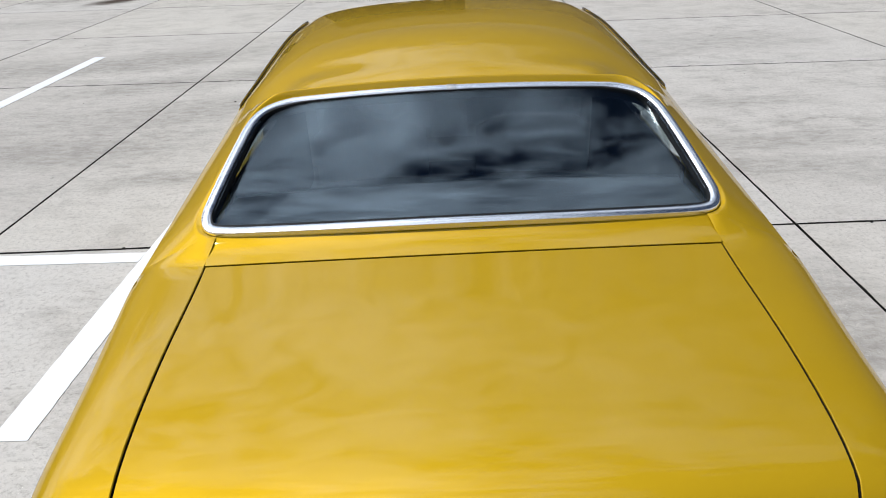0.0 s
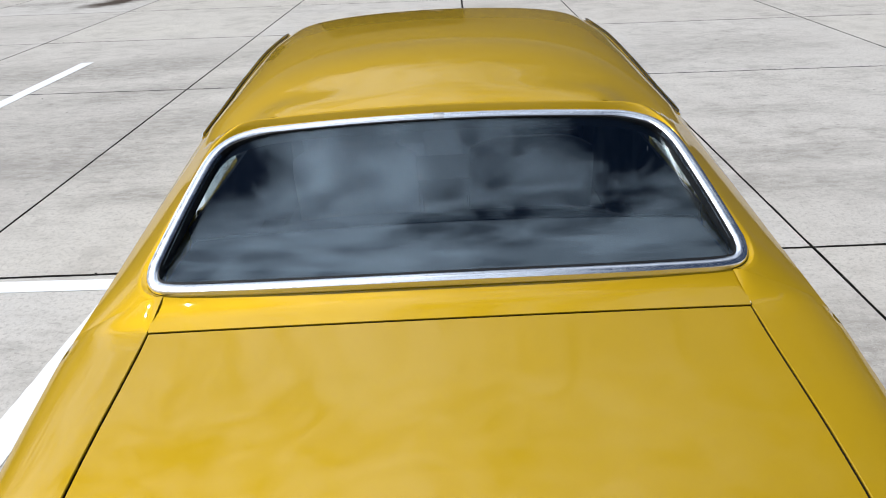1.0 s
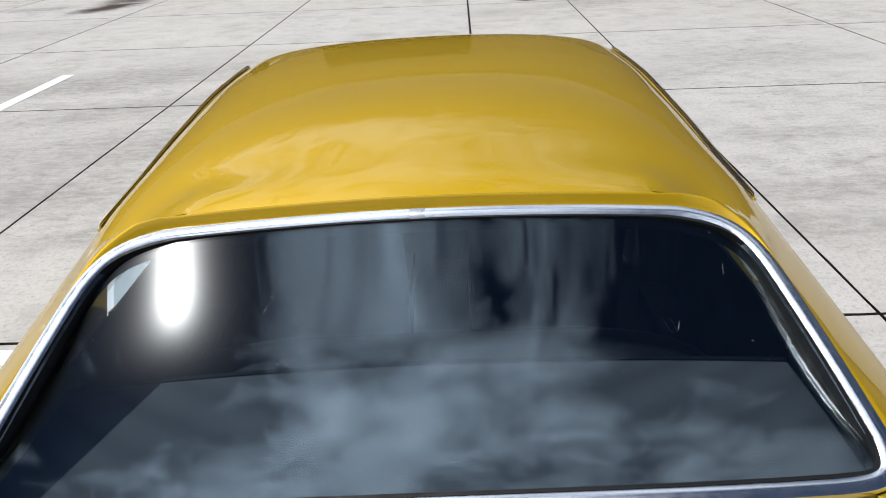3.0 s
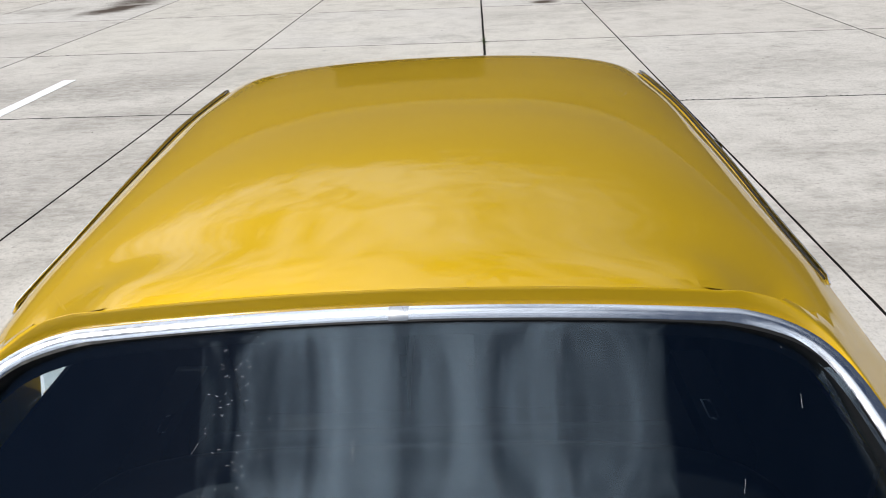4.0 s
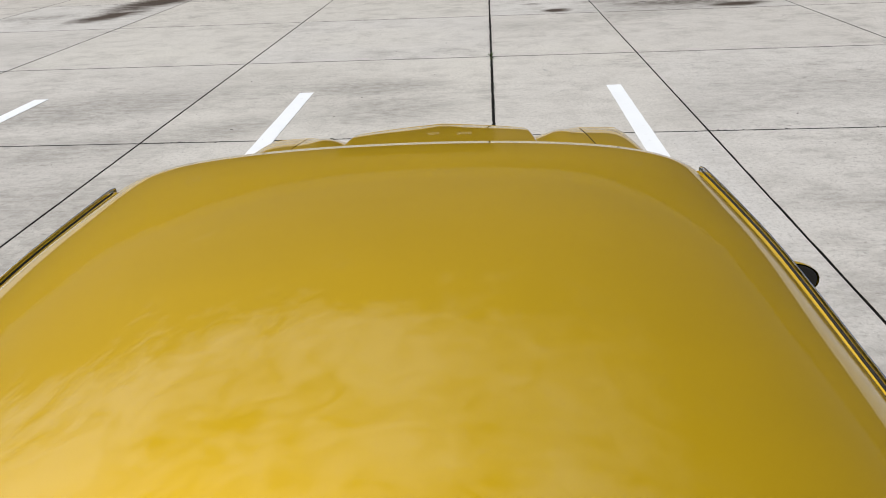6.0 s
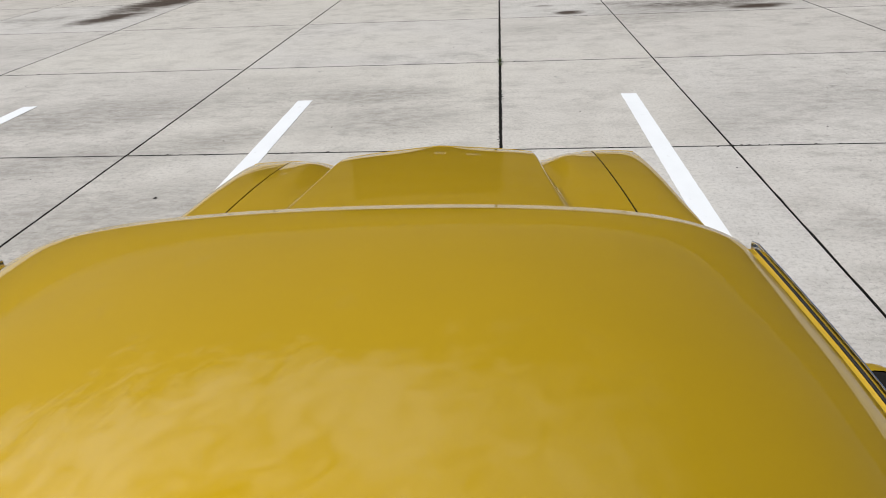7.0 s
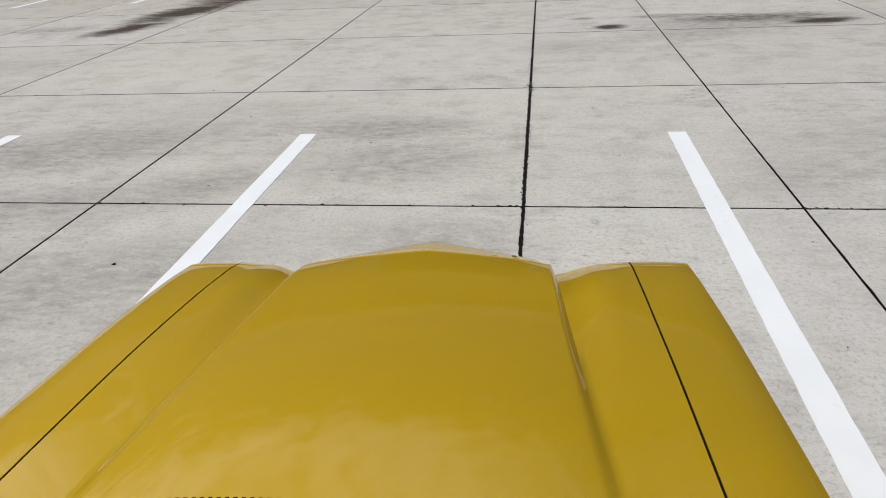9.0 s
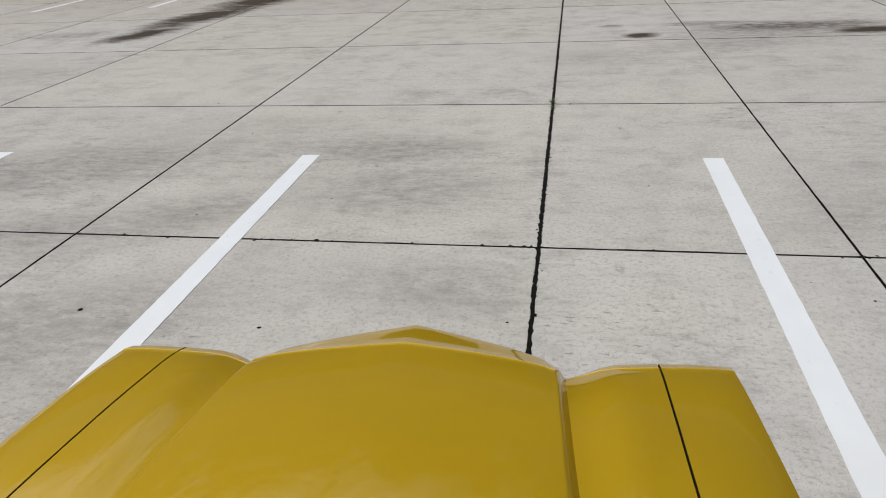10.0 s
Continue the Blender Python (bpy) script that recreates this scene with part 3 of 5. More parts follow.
roof_e = curve((2.3, 1.115), (2.5, 1.170), (2.7, 1.192), (3.0, 1.222), (3.4, 1.250), (3.68, 1.252), (3.76, 1.245))
WHEEL_R, WHEEL_F = 2.03, 4.90


def roof_z(x, y):
    k = min(1.0, abs(x) / roof_w(y))
    zc, ze = roof_c(y), roof_e(y)
    return zc - (zc - ze) * (0.45 * k**2 + 0.30 * k**4 + 0.25 * k**12)


def roof_top(x, y):
    """The roof with its rear edge drawn up to the lip above the window."""
    a = abs(x)
    y0 = 2.301 + 0.018 * (1 - (min(a, 0.5) / 0.5) ** 2)
    k = min(1.0, max(0.0, (0.60 - a) / 0.14)) * max(0.0, 1 - max(0.0, y - y0) / 0.16)
    k = k * k * (3 - 2 * k)
    lip = rear_z(y0 - 0.012, x) + 0.025
    return roof_z(x, y) + (lip - roof_z(x, y0)) * k


# --- rear window: a plane that leans forward, and its outline ---
def rear_z(y, x=0.0):
    t = min(1.0, max(0.0, (y - 1.766) / 0.538))
    return 1.016 + 0.4275 * (y - 1.766) - 0.010 * (x / 0.7) ** 2 + 0.036 * t * (1 - t)


def rear_outline(inset=0.0, n=14):
    """The right half of the trim's outer outline, from the bottom's middle round to the top's middle."""
    a, pts = inset, []
    for x in lin(0, 0.60, 9):
        pts.append((x, 1.762 + a + 0.012 * (x / 0.68) ** 3))
    c = bez((0.60, 1.770 + a, 0), (0.668 - a * 0.4, 1.776 + a, 0), (0.7065 - a, 1.775 + a * 0.6, 0), (0.7035 - a, 1.85 + a * 0.2, 0), n)
    pts += [(p.x, p.y) for p in c[1:]]
    for t in lin(0, 1, 8)[1:]:
        pts.append((0.7035 - a - 0.050 * t - 0.004 * t * t, 1.85 + a * 0.2 + 0.27 * t))
    x0, y0 = pts[-1]
    c = bez((x0, y0, 0), (x0 - 0.018, y0 + 0.09, 0), (0.605 - a, 2.265 - a, 0), (0.50 - a, 2.286 - a, 0), n)
    pts += [(p.x, p.y) for p in c[1:]]
    for x in lin(0.50 - a, 0, 10)[1:]:
        pts.append((x, 2.286 - a + 0.018 * (1 - (x / 0.5) ** 2)))
    return pts


def rim(inset, lift):
    return [Vector((x, y, rear_z(y, x) + lift)) for x, y in rear_outline(inset)]


# --- panels ---
def trunk_lid():
    g = Geo()
    ys = [0.857, 0.862, 0.87, 0.88, 0.895, 0.91, 0.925, 0.945, 0.97, 1.0, 1.05] + lin(1.12, 1.678, 10)
    rows = [[(u * (lid_x(y) - 0.0035 - max(0, 0.93 - y) * 0.12), y, deck_z(y) + 0.003 * (1 - u * u)) for u in lin(-1, 1, 29)] for y in ys]
    g.plate(rows, 0.0025)
    lid = g.make("trunk_lid", PAINT, car)
    g = Geo()
    for edge in ([r[0] for r in rows], [r[-1] for r in rows], rows[-1]):
        g.grid([[(p[0] * 0.9995, p[1] - 0.0003, p[2] - d) for p in edge] for d in (0.0025, 0.03)])
    g.make("lid_flange", GAP, lid, "dark inner edge of the trunk seam")
    g = Geo()
    g.plate([[(u * 0.60, 0.856 - 0.012 * s, 0.845 - 0.27 * s) for u in lin(-1, 1, 9)] for s in lin(0, 1, 5)], 0.03, (0, 1, 0))
    g.make("rear_panel", PAINT, car)
    return lid


def filler():
    """The painted strip between the trunk lid and the rear window."""
    g = Geo()
    rows = []
    for t in lin(0, 1, 9):
        row = []
        for u in lin(-1, 1, 29):
            y = 1.6815 + t * (1.775 - 1.6815)
            x = u * (lid_x(y) - 0.001)
            z = 0.971 + 0.024 * t + 0.016 * t**4 + 0.003 * (1 - u * u)
            row.append((x, y, z - (0.004 * max(0, abs(u) - 0.9) * 10) * t))
        rows.append(row)
    g.plate(rows, 0.003)
    rim0 = Geo().grid([[(x, y, z - d) for x, y, z in rows[0]] for d in (0.003, 0.03)])
    f = g.make("rear_filler_panel", PAINT, car)
    rim0.make("filler_flange", GAP, f, "dark inner edge of the trunk seam")


def arch(y, floor=0.27):
    """The lower edge of the body side, with the wheel openings."""
    z = floor
    for c in (WHEEL_R, WHEEL_F):
        d = abs(y - c)
        if d < 0.37:
            z = max(z, 0.33 + math.sqrt(0.37**2 - d * d))
    return z


def side_rows(ys, n=14):
    """Right body side from its shoulder down to the sill."""
    rows = []
    for y in ys:
        w, zt, zb = wide(y), belt_z(y), arch(y)
        row = []
        for t in lin(0, 1, n):
            z = zt + (zb - zt) * t
            d = (zt - z)
            out = 0.052 * math.sin(min(1.0, d / 0.30) * math.pi / 2) - 0.10 * max(0.0, d - 0.30) ** 1.3
            row.append((w + out, y, z))
        rows.append(row)
    return rows


def pillar_outer():
    """Outer edge of the roof's rear pillar from the deck up to the drip rail."""
    ex = curve((1.684, 0.8505), (1.80, 0.836), (1.94, 0.824), (2.10, 0.801), (2.20, 0.782), (2.35, 0.755), (2.5, 0.736))
    ez = curve((1.684, 0.938), (1.80, 0.968), (1.94, 0.998), (2.10, 1.044), (2.20, 1.078), (2.35, 1.126), (2.5, 1.166))
    return ex, ez


EX, EZ = pillar_outer()


def roof_back(x):
    """Where the roof panel begins: at the lip over the window, drawn forward towards the pillars."""
    a = min(abs(x), 0.731)
    lip = 2.305 + 0.018 * (1 - (min(a, 0.5) / 0.5) ** 2)
    t = min(1.0, max(0.0, (a - 0.48) / 0.18))
    t = t * t * (3 - 2 * t)
    return lip + (2.36 + 0.14 * (a / 0.731) ** 3 - lip) * t


def quarter_panel(side):
    g = Geo()
    # deck strip beside the trunk lid
    rows, seam = [], []
    for y in [0.857, 0.862, 0.87, 0.88, 0.895, 0.91, 0.93, 0.96, 1.0] + lin(1.06, 1.684, 11):
        x0, w, z, zb = lid_x(y) + 0.0025 - max(0, 0.93 - y) * 0.12, wide(y), deck_z(y), belt_z(y)
        if y > 1.677:
            x0 = lid_x(y) + 0.001
        row = [(x0, y, z - 0.004), (x0, y, z - 0.0015), (x0 + 0.0015, y, z)]
        seam.append([(x0, y, z - 0.03), (x0, y, z - 0.004)])
        for t in lin(0, 1, 12)[1:]:
            x = x0 + 0.002 + (w - x0 - 0.002) * t
            row.append((x, y, z - (z - zb) * (0.25 * t * t + 0.75 * t**6)))
        rows.append(row)
    g.grid(rows)
    # strip round the window up to the roof
    outline = rear_outline(-0.003)
    start = next(i for i, p in enumerate(outline) if p[0] > 0.655)
    inner = outline[start:]
    n = len(inner)
    rows = []
    for k, (x, y) in enumerate(inner):
        t = k / (n - 1)
        if y < 2.15 and x > 0.6:
            s = (y - 1.76) / (2.15 - 1.76)
            yo = 1.684 + 0.816 * max(0.0, s) ** 0.95
            q = Vector((EX(yo), yo, EZ(yo)))
        else:
            k = min(1.0, max(0.0, (x - 0.40) / 0.245))
            xo = x + 0.089 * k * k * (3 - 2 * k)
            yo = roof_back(xo)
            xo = min(xo, roof_w(yo))
            q = Vector((xo, yo, roof_top(xo, yo) - (0.0004 if xo < 0.70 else 0.0)))
        p = Vector((x, y, rear_z(y, x) - 0.002))
        s = min(1.0, max(0.0, (y - 1.86) / 0.30))
        s = s * s * (3 - 2 * s)
        out = q - p
        side_way = Vector((out.x, out.y, 0)).normalized()
        s *= min(1.0, max(0.0, (0.66 - x) / 0.10)) if x < 0.66 else 0.0
        lip = p + side_way * (0.010 + 0.002 * s) + Vector((0, 0, 0.002 + 0.024 * s))
        reach = Vector((q.x - lip.x, q.y - lip.y, 0)).length
        edge = [p - Vector((0, 0, 0.02)), p, p.lerp(lip, 0.5), p.lerp(lip, 0.88), lip + side_way * min(0.002, reach * 0.15) + Vector((0, 0, 0.0006))]
        run = q - lip
        flat = Vector((run.x, run.y, 0))
        up = 0.007 * (1 - s) * min(1.0, flat.length / 0.12)
        a = lip + flat * 0.34 + Vector((0, 0, run.z * (0.34 + 0.20 * s) + up))
        b = lip + flat * 0.70 + Vector((0, 0, run.z * (0.70 + 0.10 * s) + up))
        if q.y > 2.38:
            b.z = roof_top(b.x, max(b.y, 2.30))
        strip = bez(lip + side_way * min(0.004, reach * 0.25) + Vector((0, 0, 0.0008)), a, b, q, 12)
        for r in strip[1:]:
            if r.y > 2.30:
                r.z += (roof_top(r.x, r.y) - r.z) * s
        ahead = q + (q - strip[-2]).normalized() * 0.02
        ahead.z = roof_top(ahead.x, ahead.y) - 0.0005 if ahead.y > 2.30 and q.x < 0.70 else q.z
        row = edge + strip + [ahead if q.x < 0.70 and q.y > 2.30 else q + Vector((0, 0, -0.0004))]
        rows.append(row)
    g.grid(rows)
    # corner between deck and window strip
    y0 = 1.684
    w, z, zb = wide(y0), deck_z(y0), belt_z(y0)
    x0 = lid_x(y0) + 0.001
    low = [Vector((x0 + 0.002 + (w - x0 - 0.002) * t, y0, z - (z - zb) * (0.25 * t * t + 0.75 * t**6))) for t in lin(0, 1, 12)]
    high = [Vector(p) for p in rows[0][1:]]
    along = [0.0]
    for a, b in zip(high, high[1:]):
        along.append(along[-1] + (b - a).length)

    def on_high(t):
        d = t * along[-1]
        i = max(k for k in range(len(high) - 1) if along[k] <= d or k == 0)
        return high[i].lerp(high[i + 1], min(1.0, (d - along[i]) / max(1e-6, along[i + 1] - along[i])))

    high = [on_high(t) for t in lin(0, 1, 12)]
    sweep = [bez(a, a + Vector(((b.x - a.x) * 0.35, (b.y - a.y) * 0.40, (b.z - a.z) * 0.22)), b + (a - b) * 0.35, b, 7) for a, b in zip(low, high)]
    g.grid([[c[i] for c in sweep] for i in range(7)])
    # sail: from the pillar's outer edge down to the shoulder
    rows = []
    for y in lin(1.684, 2.62, 17):
        yy = min(y, 2.5)
        t0, t1 = Vector((EX(yy), y, EZ(yy))), Vector((wide(y), y, belt_z(y)))
        rows.append([t0 + (t1 - t0) * t + Vector((0.05 * (t0.z - t1.z) * math.sin(math.pi * t), 0, 0)) for t in lin(0, 1, 8)])
    g.grid(rows)
    g.grid(side_rows(lin(0.857, 2.62, 50)))
    edge = Geo().grid(seam)
    if side < 0:
        g, edge = g.mirrored(), edge.mirrored()
    q = g.make("quarter_panel", PAINT, car, angle=40)
    edge.make("deck_flange", GAP, q, "dark inner edge of the trunk seam")
    return q


def roof_panel():
    g = Geo()
    rows = []
    for t in lin(0, 1, 40):
        row = []
        for u in lin(-1, 1, 49):
            u = math.copysign(abs(u) ** 0.85, u)
            yb, yf = roof_back(u * 0.731), 3.755 - 0.012 * u * u - 0.036 * abs(u) ** 8
            y = yb + (yf - yb) * t
            x = u * roof_w(y)
            row.append((x, y, roof_top(x, y)))
        rows.append(row)
    # rolled front edge
    front = rows[-1]
    rows.append([(p[0], p[1] + 0.006, p[2] - 0.005) for p in front])
    rows.append([(p[0], p[1] + 0.007, p[2] - 0.016) for p in front])
    g.grid(rows)
    g.grid([[(p[0] * 0.97, p[1], p[2] - 0.03) for p in r] for r in rows[:-2]])
    roof = g.make("roof_panel", PAINT, car, angle=50)
    g = Geo()
    g.sweep([(p[0] * 0.985, p[1] + 0.008, p[2] - 0.019) for p in front], [(-0.003, -0.003), (-0.002, 0.0015), (0.002, 0.002), (0.003, 0.0), (0.003, -0.003)])
    g.make("windshield_trim", CHROME, car, "bright chrome strip along the windshield header")
    g = Geo()
    g.grid([[(p[0] * 0.95, p[1], p[2] - 0.045) for p in r] for r in rows[:-2]])
    g.make("headliner", LINER, car)
    return roof


def drip_rail(side):
    ys = lin(2.49, 3.685, 40)
    path = [(roof_w(y) + 0.014 - 0.010 * (3.685 - y), y, roof_e(y) - 0.004) for y in ys]
    g = Geo()
    g.sweep(path, [(-0.017, -0.016), (-0.017, -0.0045), (-0.013, -0.0065), (0.001, -0.0060), (0.004, -0.0045), (0.004, -0.016)])
    rail = g if side > 0 else g.mirrored()
    rail = rail.make("drip_rail", PAINT, car)
    g = Geo()
    path2 = [(x + 0.0095, y, z + 0.002) for x, y, z in path]
    path2 = [(path2[0][0] - 0.004, path2[0][1] - 0.02, path2[0][2] - 0.006)] + path2 + [(path2[-1][0] - 0.006, path2[-1][1] + 0.012, path2[-1][2] - 0.001)]
    g.sweep(path2, [(-0.002, -0.010), (-0.0024, 0.001), (-0.001, 0.004), (0.001, 0.004), (0.0024, 0.0015), (0.0026, -0.010)])
    g = g if side > 0 else g.mirrored()
    g.make("rail_molding", CHROME, rail, "thin chrome bead on the drip rail")
    # raised near-black strips stand for the shade in the gaps beside the channel
    g = Geo()
    for dx, half, top in ((-0.0160, 0.0010, -0.0035), (0.0055, 0.0014, -0.0030)):
        g.sweep([(x + dx, y, z) for x, y, z in path], [(-half, -0.010), (-half, top), (half, top), (half, -0.010)])
    g = g if side > 0 else g.mirrored()
    g.make("gutter_seam", GAP, rail, "dark strips standing for the shaded gaps in the rain gutter")


def rear_window():
    g = Geo()
    # strips across from right outline to left outline, bottom to top
    ys = lin(1.776, 2.288, 34)
    out = rear_outline(0.019)
    rows = []
    px = [p[0] for p in out]
    py = [p[1] for p in out]
    turn = max(range(len(out)), key=lambda i: px[i])

    def half_width(y):
        lo = np.interp(y, py[:turn + 1], px[:turn + 1])
        up = np.interp(y, py[turn:], px[turn:])
        return float(min(lo if y <= py[turn] else 9, up if y >= py[turn] else 9))

    def glass_z(x, y):
        """The pane is hollow in its length."""
        s = y - 1.776
        hollow = 1.023 + 0.4275 * (y - 1.766) - 0.004 * (x / 0.7) ** 2 + 0.775 * s**2 - 0.3581 * s**3 - 0.3029 * s
        return hollow

    for y in ys:
        w = max(half_width(y), 0.02)
        rows.append([(u * w, y, glass_z(u * w, y)) for u in [math.copysign(abs(v) ** 0.6, v) for v in lin(-1, 1, 61)]])
    g.plate(rows, 0.005)
    pane = g.make("rear_window", REAR_GLASS, car, "dark tinted rear window glass, lightly scratched")
    full_o = [Vector(p) for p in rim(0.0, 0.0)]
    closed = full_o + [Vector((-p.x, p.y, p.z)) for p in reversed(full_o[1:-1])]
    nrm = Vector((0, -0.4275, 1)).normalized()
    sec = [(-0.003, -0.006), (-0.002, 0.005), (0.001, 0.0095), (0.007, 0.0112), (0.014, 0.0116), (0.021, 0.0105), (0.0255, 0.007), (0.0265, -0.006)]
    sec = [(-s, h) for s, h in sec]
    g = Geo()
    g.sweep(closed, sec, nrm, True)
    g.make("window_trim", CHROME, pane, "polished chrome rear window surround")
    g = Geo()
    inner = [Vector((x, y, rear_z(y, x) + 0.003)) for x, y in rear_outline(0.0245)]
    closed = inner + [Vector((-p.x, p.y, p.z)) for p in reversed(inner[1:-1])]
    g.sweep(closed, [(0.003, -0.034), (0.003, 0.004), (-0.003, 0.0035), (-0.004, -0.034)], nrm, True)
    g.make("window_seal", RUBBER, pane, "black rubber window seal")
    # joint covers at top and bottom middle
    g = Geo()
    up = rim(0.0, 0.0)[-1]
    g.sweep([up + Vector((dx, 0, 0)) for dx in (0.013, -0.017)], [(s * 1.02, h + 0.0008) for s, h in sec], nrm)
    g.make("trim_clip", STEEL, pane, "small steel clip joining the chrome trim")
    # fine scratches in the glass
    rng = random.Random(5)
    marks = [(0.555, 2.16, 80, 0.018), (0.45, 2.06, 70, 0.018), (-0.28, 2.12, 62, 0.015), (-0.06, 2.11, 92, 0.03)]
    for _ in range(60):
        marks.append((rng.gauss(-0.235, 0.022), rng.uniform(2.02, 2.28), rng.gauss(0, 18), rng.uniform(0.002, 0.006)))
    for _ in range(14):
        marks.append((rng.uniform(-0.6, 0.6), rng.uniform(1.9, 2.24), rng.uniform(0, 180), rng.uniform(0.002, 0.005)))
    g = Geo()
    for x, y, a, ln in marks:
        w = 0.00013
        d, s = Vector((math.cos(radians(a)), math.sin(radians(a)))) * ln / 2, Vector((-math.sin(radians(a)), math.cos(radians(a)))) * w
        k = len(g.v)
        for q in (d + s, d - s, -d - s, -d + s):
            xx, yy = x + q.x, y + q.y
            g.v.append(Vector((xx, yy, glass_z(xx, yy) + 0.0012)))
        g.f.append((k, k + 1, k + 2, k + 3))
    tagged(g.make("scratch", SCRATCH, pane, "fine pale scratches and dust on the glass"), kind="stuff")
    return pane


# --- hood and fenders ---
Hc = curve((4.15, 0.930), (4.43, 0.909), (4.6, 0.8975), (4.8, 0.8795), (5.0, 0.8565), (5.2, 0.831), (5.45, 0.7955), (5.685, 0.756), (5.8, 0.733))
Hb = curve((4.15, 0.909), (4.43, 0.889), (4.6, 0.878), (4.8, 0.861), (5.0, 0.8395), (5.2, 0.8145), (5.5, 0.770), (5.62, 0.735), (5.72, 0.69), (5.8, 0.64))
Hv = curve((4.15, 0.904), (4.43, 0.879), (4.9, 0.831), (5.2, 0.785), (5.5, 0.726), (5.62, 0.686), (5.72, 0.64), (5.8, 0.59))
Hl = curve((4.15, 0.901), (4.43, 0.877), (4.9, 0.836), (5.2, 0.804), (5.5, 0.757), (5.62, 0.722), (5.72, 0.675), (5.8, 0.63))
Hs = curve((4.15, 0.895), (4.6, 0.862), (5.0, 0.826), (5.3, 0.786), (5.5, 0.750), (5.62, 0.725), (5.72, 0.692), (5.8, 0.66))
bulge_x = curve((4.15, 0.500), (4.45, 0.490), (4.75, 0.468), (5.2, 0.443), (5.55, 0.428), (5.75, 0.42))
valley_x = curve((4.15, 0.545), (4.45, 0.530), (4.75, 0.502), (5.2, 0.470), (5.55, 0.455), (5.75, 0.45))
cut_x = curve((4.1, 0.721), (4.21, 0.719), (4.8, 0.709), (5.25, 0.702), (5.75, 0.704))
hood_back = curve((0.0, 4.318), (0.2, 4.310), (0.43, 4.292), (0.66, 4.240), (0.73, 4.208), (0.80, 4.15))
hood_front = curve((0.0, 5.685), (0.1, 5.672), (0.2, 5.657), (0.3, 5.640), (0.38, 5.620), (0.43, 5.603), (0.465, 5.598), (0.50, 5.622), (0.55, 5.662), (0.6, 5.676), (0.71, 5.668), (0.8, 5.678), (0.90, 5.684))
lip_len = curve((0.0, 0.164), (0.1, 0.146), (0.2, 0.128), (0.3, 0.108), (0.38, 0.088), (0.43, 0.064), (0.48, 0.050), (0.6, 0.048), (0.71, 0.046), (0.9, 0.042))
lip_drop = curve((0.0, 0.051), (0.3, 0.045), (0.43, 0.037), (0.5, 0.032), (0.6, 0.022), (0.75, 0.0195), (0.9, 0.018))


def hood_z(x, y):
    x = abs(x)
    b, v, c = bulge_x(y), valley_x(y), cut_x(y)
    zc, zb, zv, zl, zs = Hc(y), Hb(y), Hv(y), Hl(y), Hs(y)
    if x <= b:
        # round at the back, drawn up to a soft ridge towards the nose
        k = min(1.0, max(0.0, (y - 4.6) / 0.8))
        k = 0.55 * k * k * (3 - 2 * k)
        u = x / b
        return zc - (zc - zb) * ((1 - k) * (0.8 * u**2 + 0.2 * u**8) + k * (0.78 * u + 0.22 * u**6))
    if x <= v:
        t = (x - b) / (v - b)
        return zb + (zv - zb) * t * t * (2 - t)
    if x <= 0.60:
        t = (x - v) / (0.60 - v)
        return zv + (zl - zv) * t * t * (3 - 2 * t)
    t = min(1.0, (x - 0.60) / (c - 0.60))
    if x <= c:
        return zl + (zs - zl) * t
    t = min(1.0, (x - c) / (wide(y) - c))
    return zs - (zs - belt_z(y)) * (0.22 * t + 0.33 * t * t + 0.45 * t**6)


def front_lip(col, x):
    """Points that carry a column of the hood on over its nose and down."""
    p = Vector(col[-1])
    le, dr = lip_len(abs(x)), lip_drop(abs(x))
    pts = [p + Vector((0, 0.003, 0.0008)), p + Vector((0, 0.006, -0.002))]
    r = min(0.016, le * 0.3)
    face = p + Vector((0, le - r * 0.6, -dr + r * 0.35))
    pts += [(p + Vector((0, 0.006, -0.002))).lerp(face, t) for t in (0.33, 0.66, 1.0)]
    tip = p + Vector((0, le + 0.006, -dr - 0.013))
    pts += bez(face, face + (face - p).normalized() * r * 0.5, tip + Vector((0, 0.001, 0.009)), tip, 5)[1:]
    return pts + [tip + Vector((0, -0.006, -0.032)), tip + Vector((0, -0.03, -0.082))]


SLOT_X, SLOT_Y = [0.070 + 0.01625 * k for k in range(24)], (4.327, 4.421)


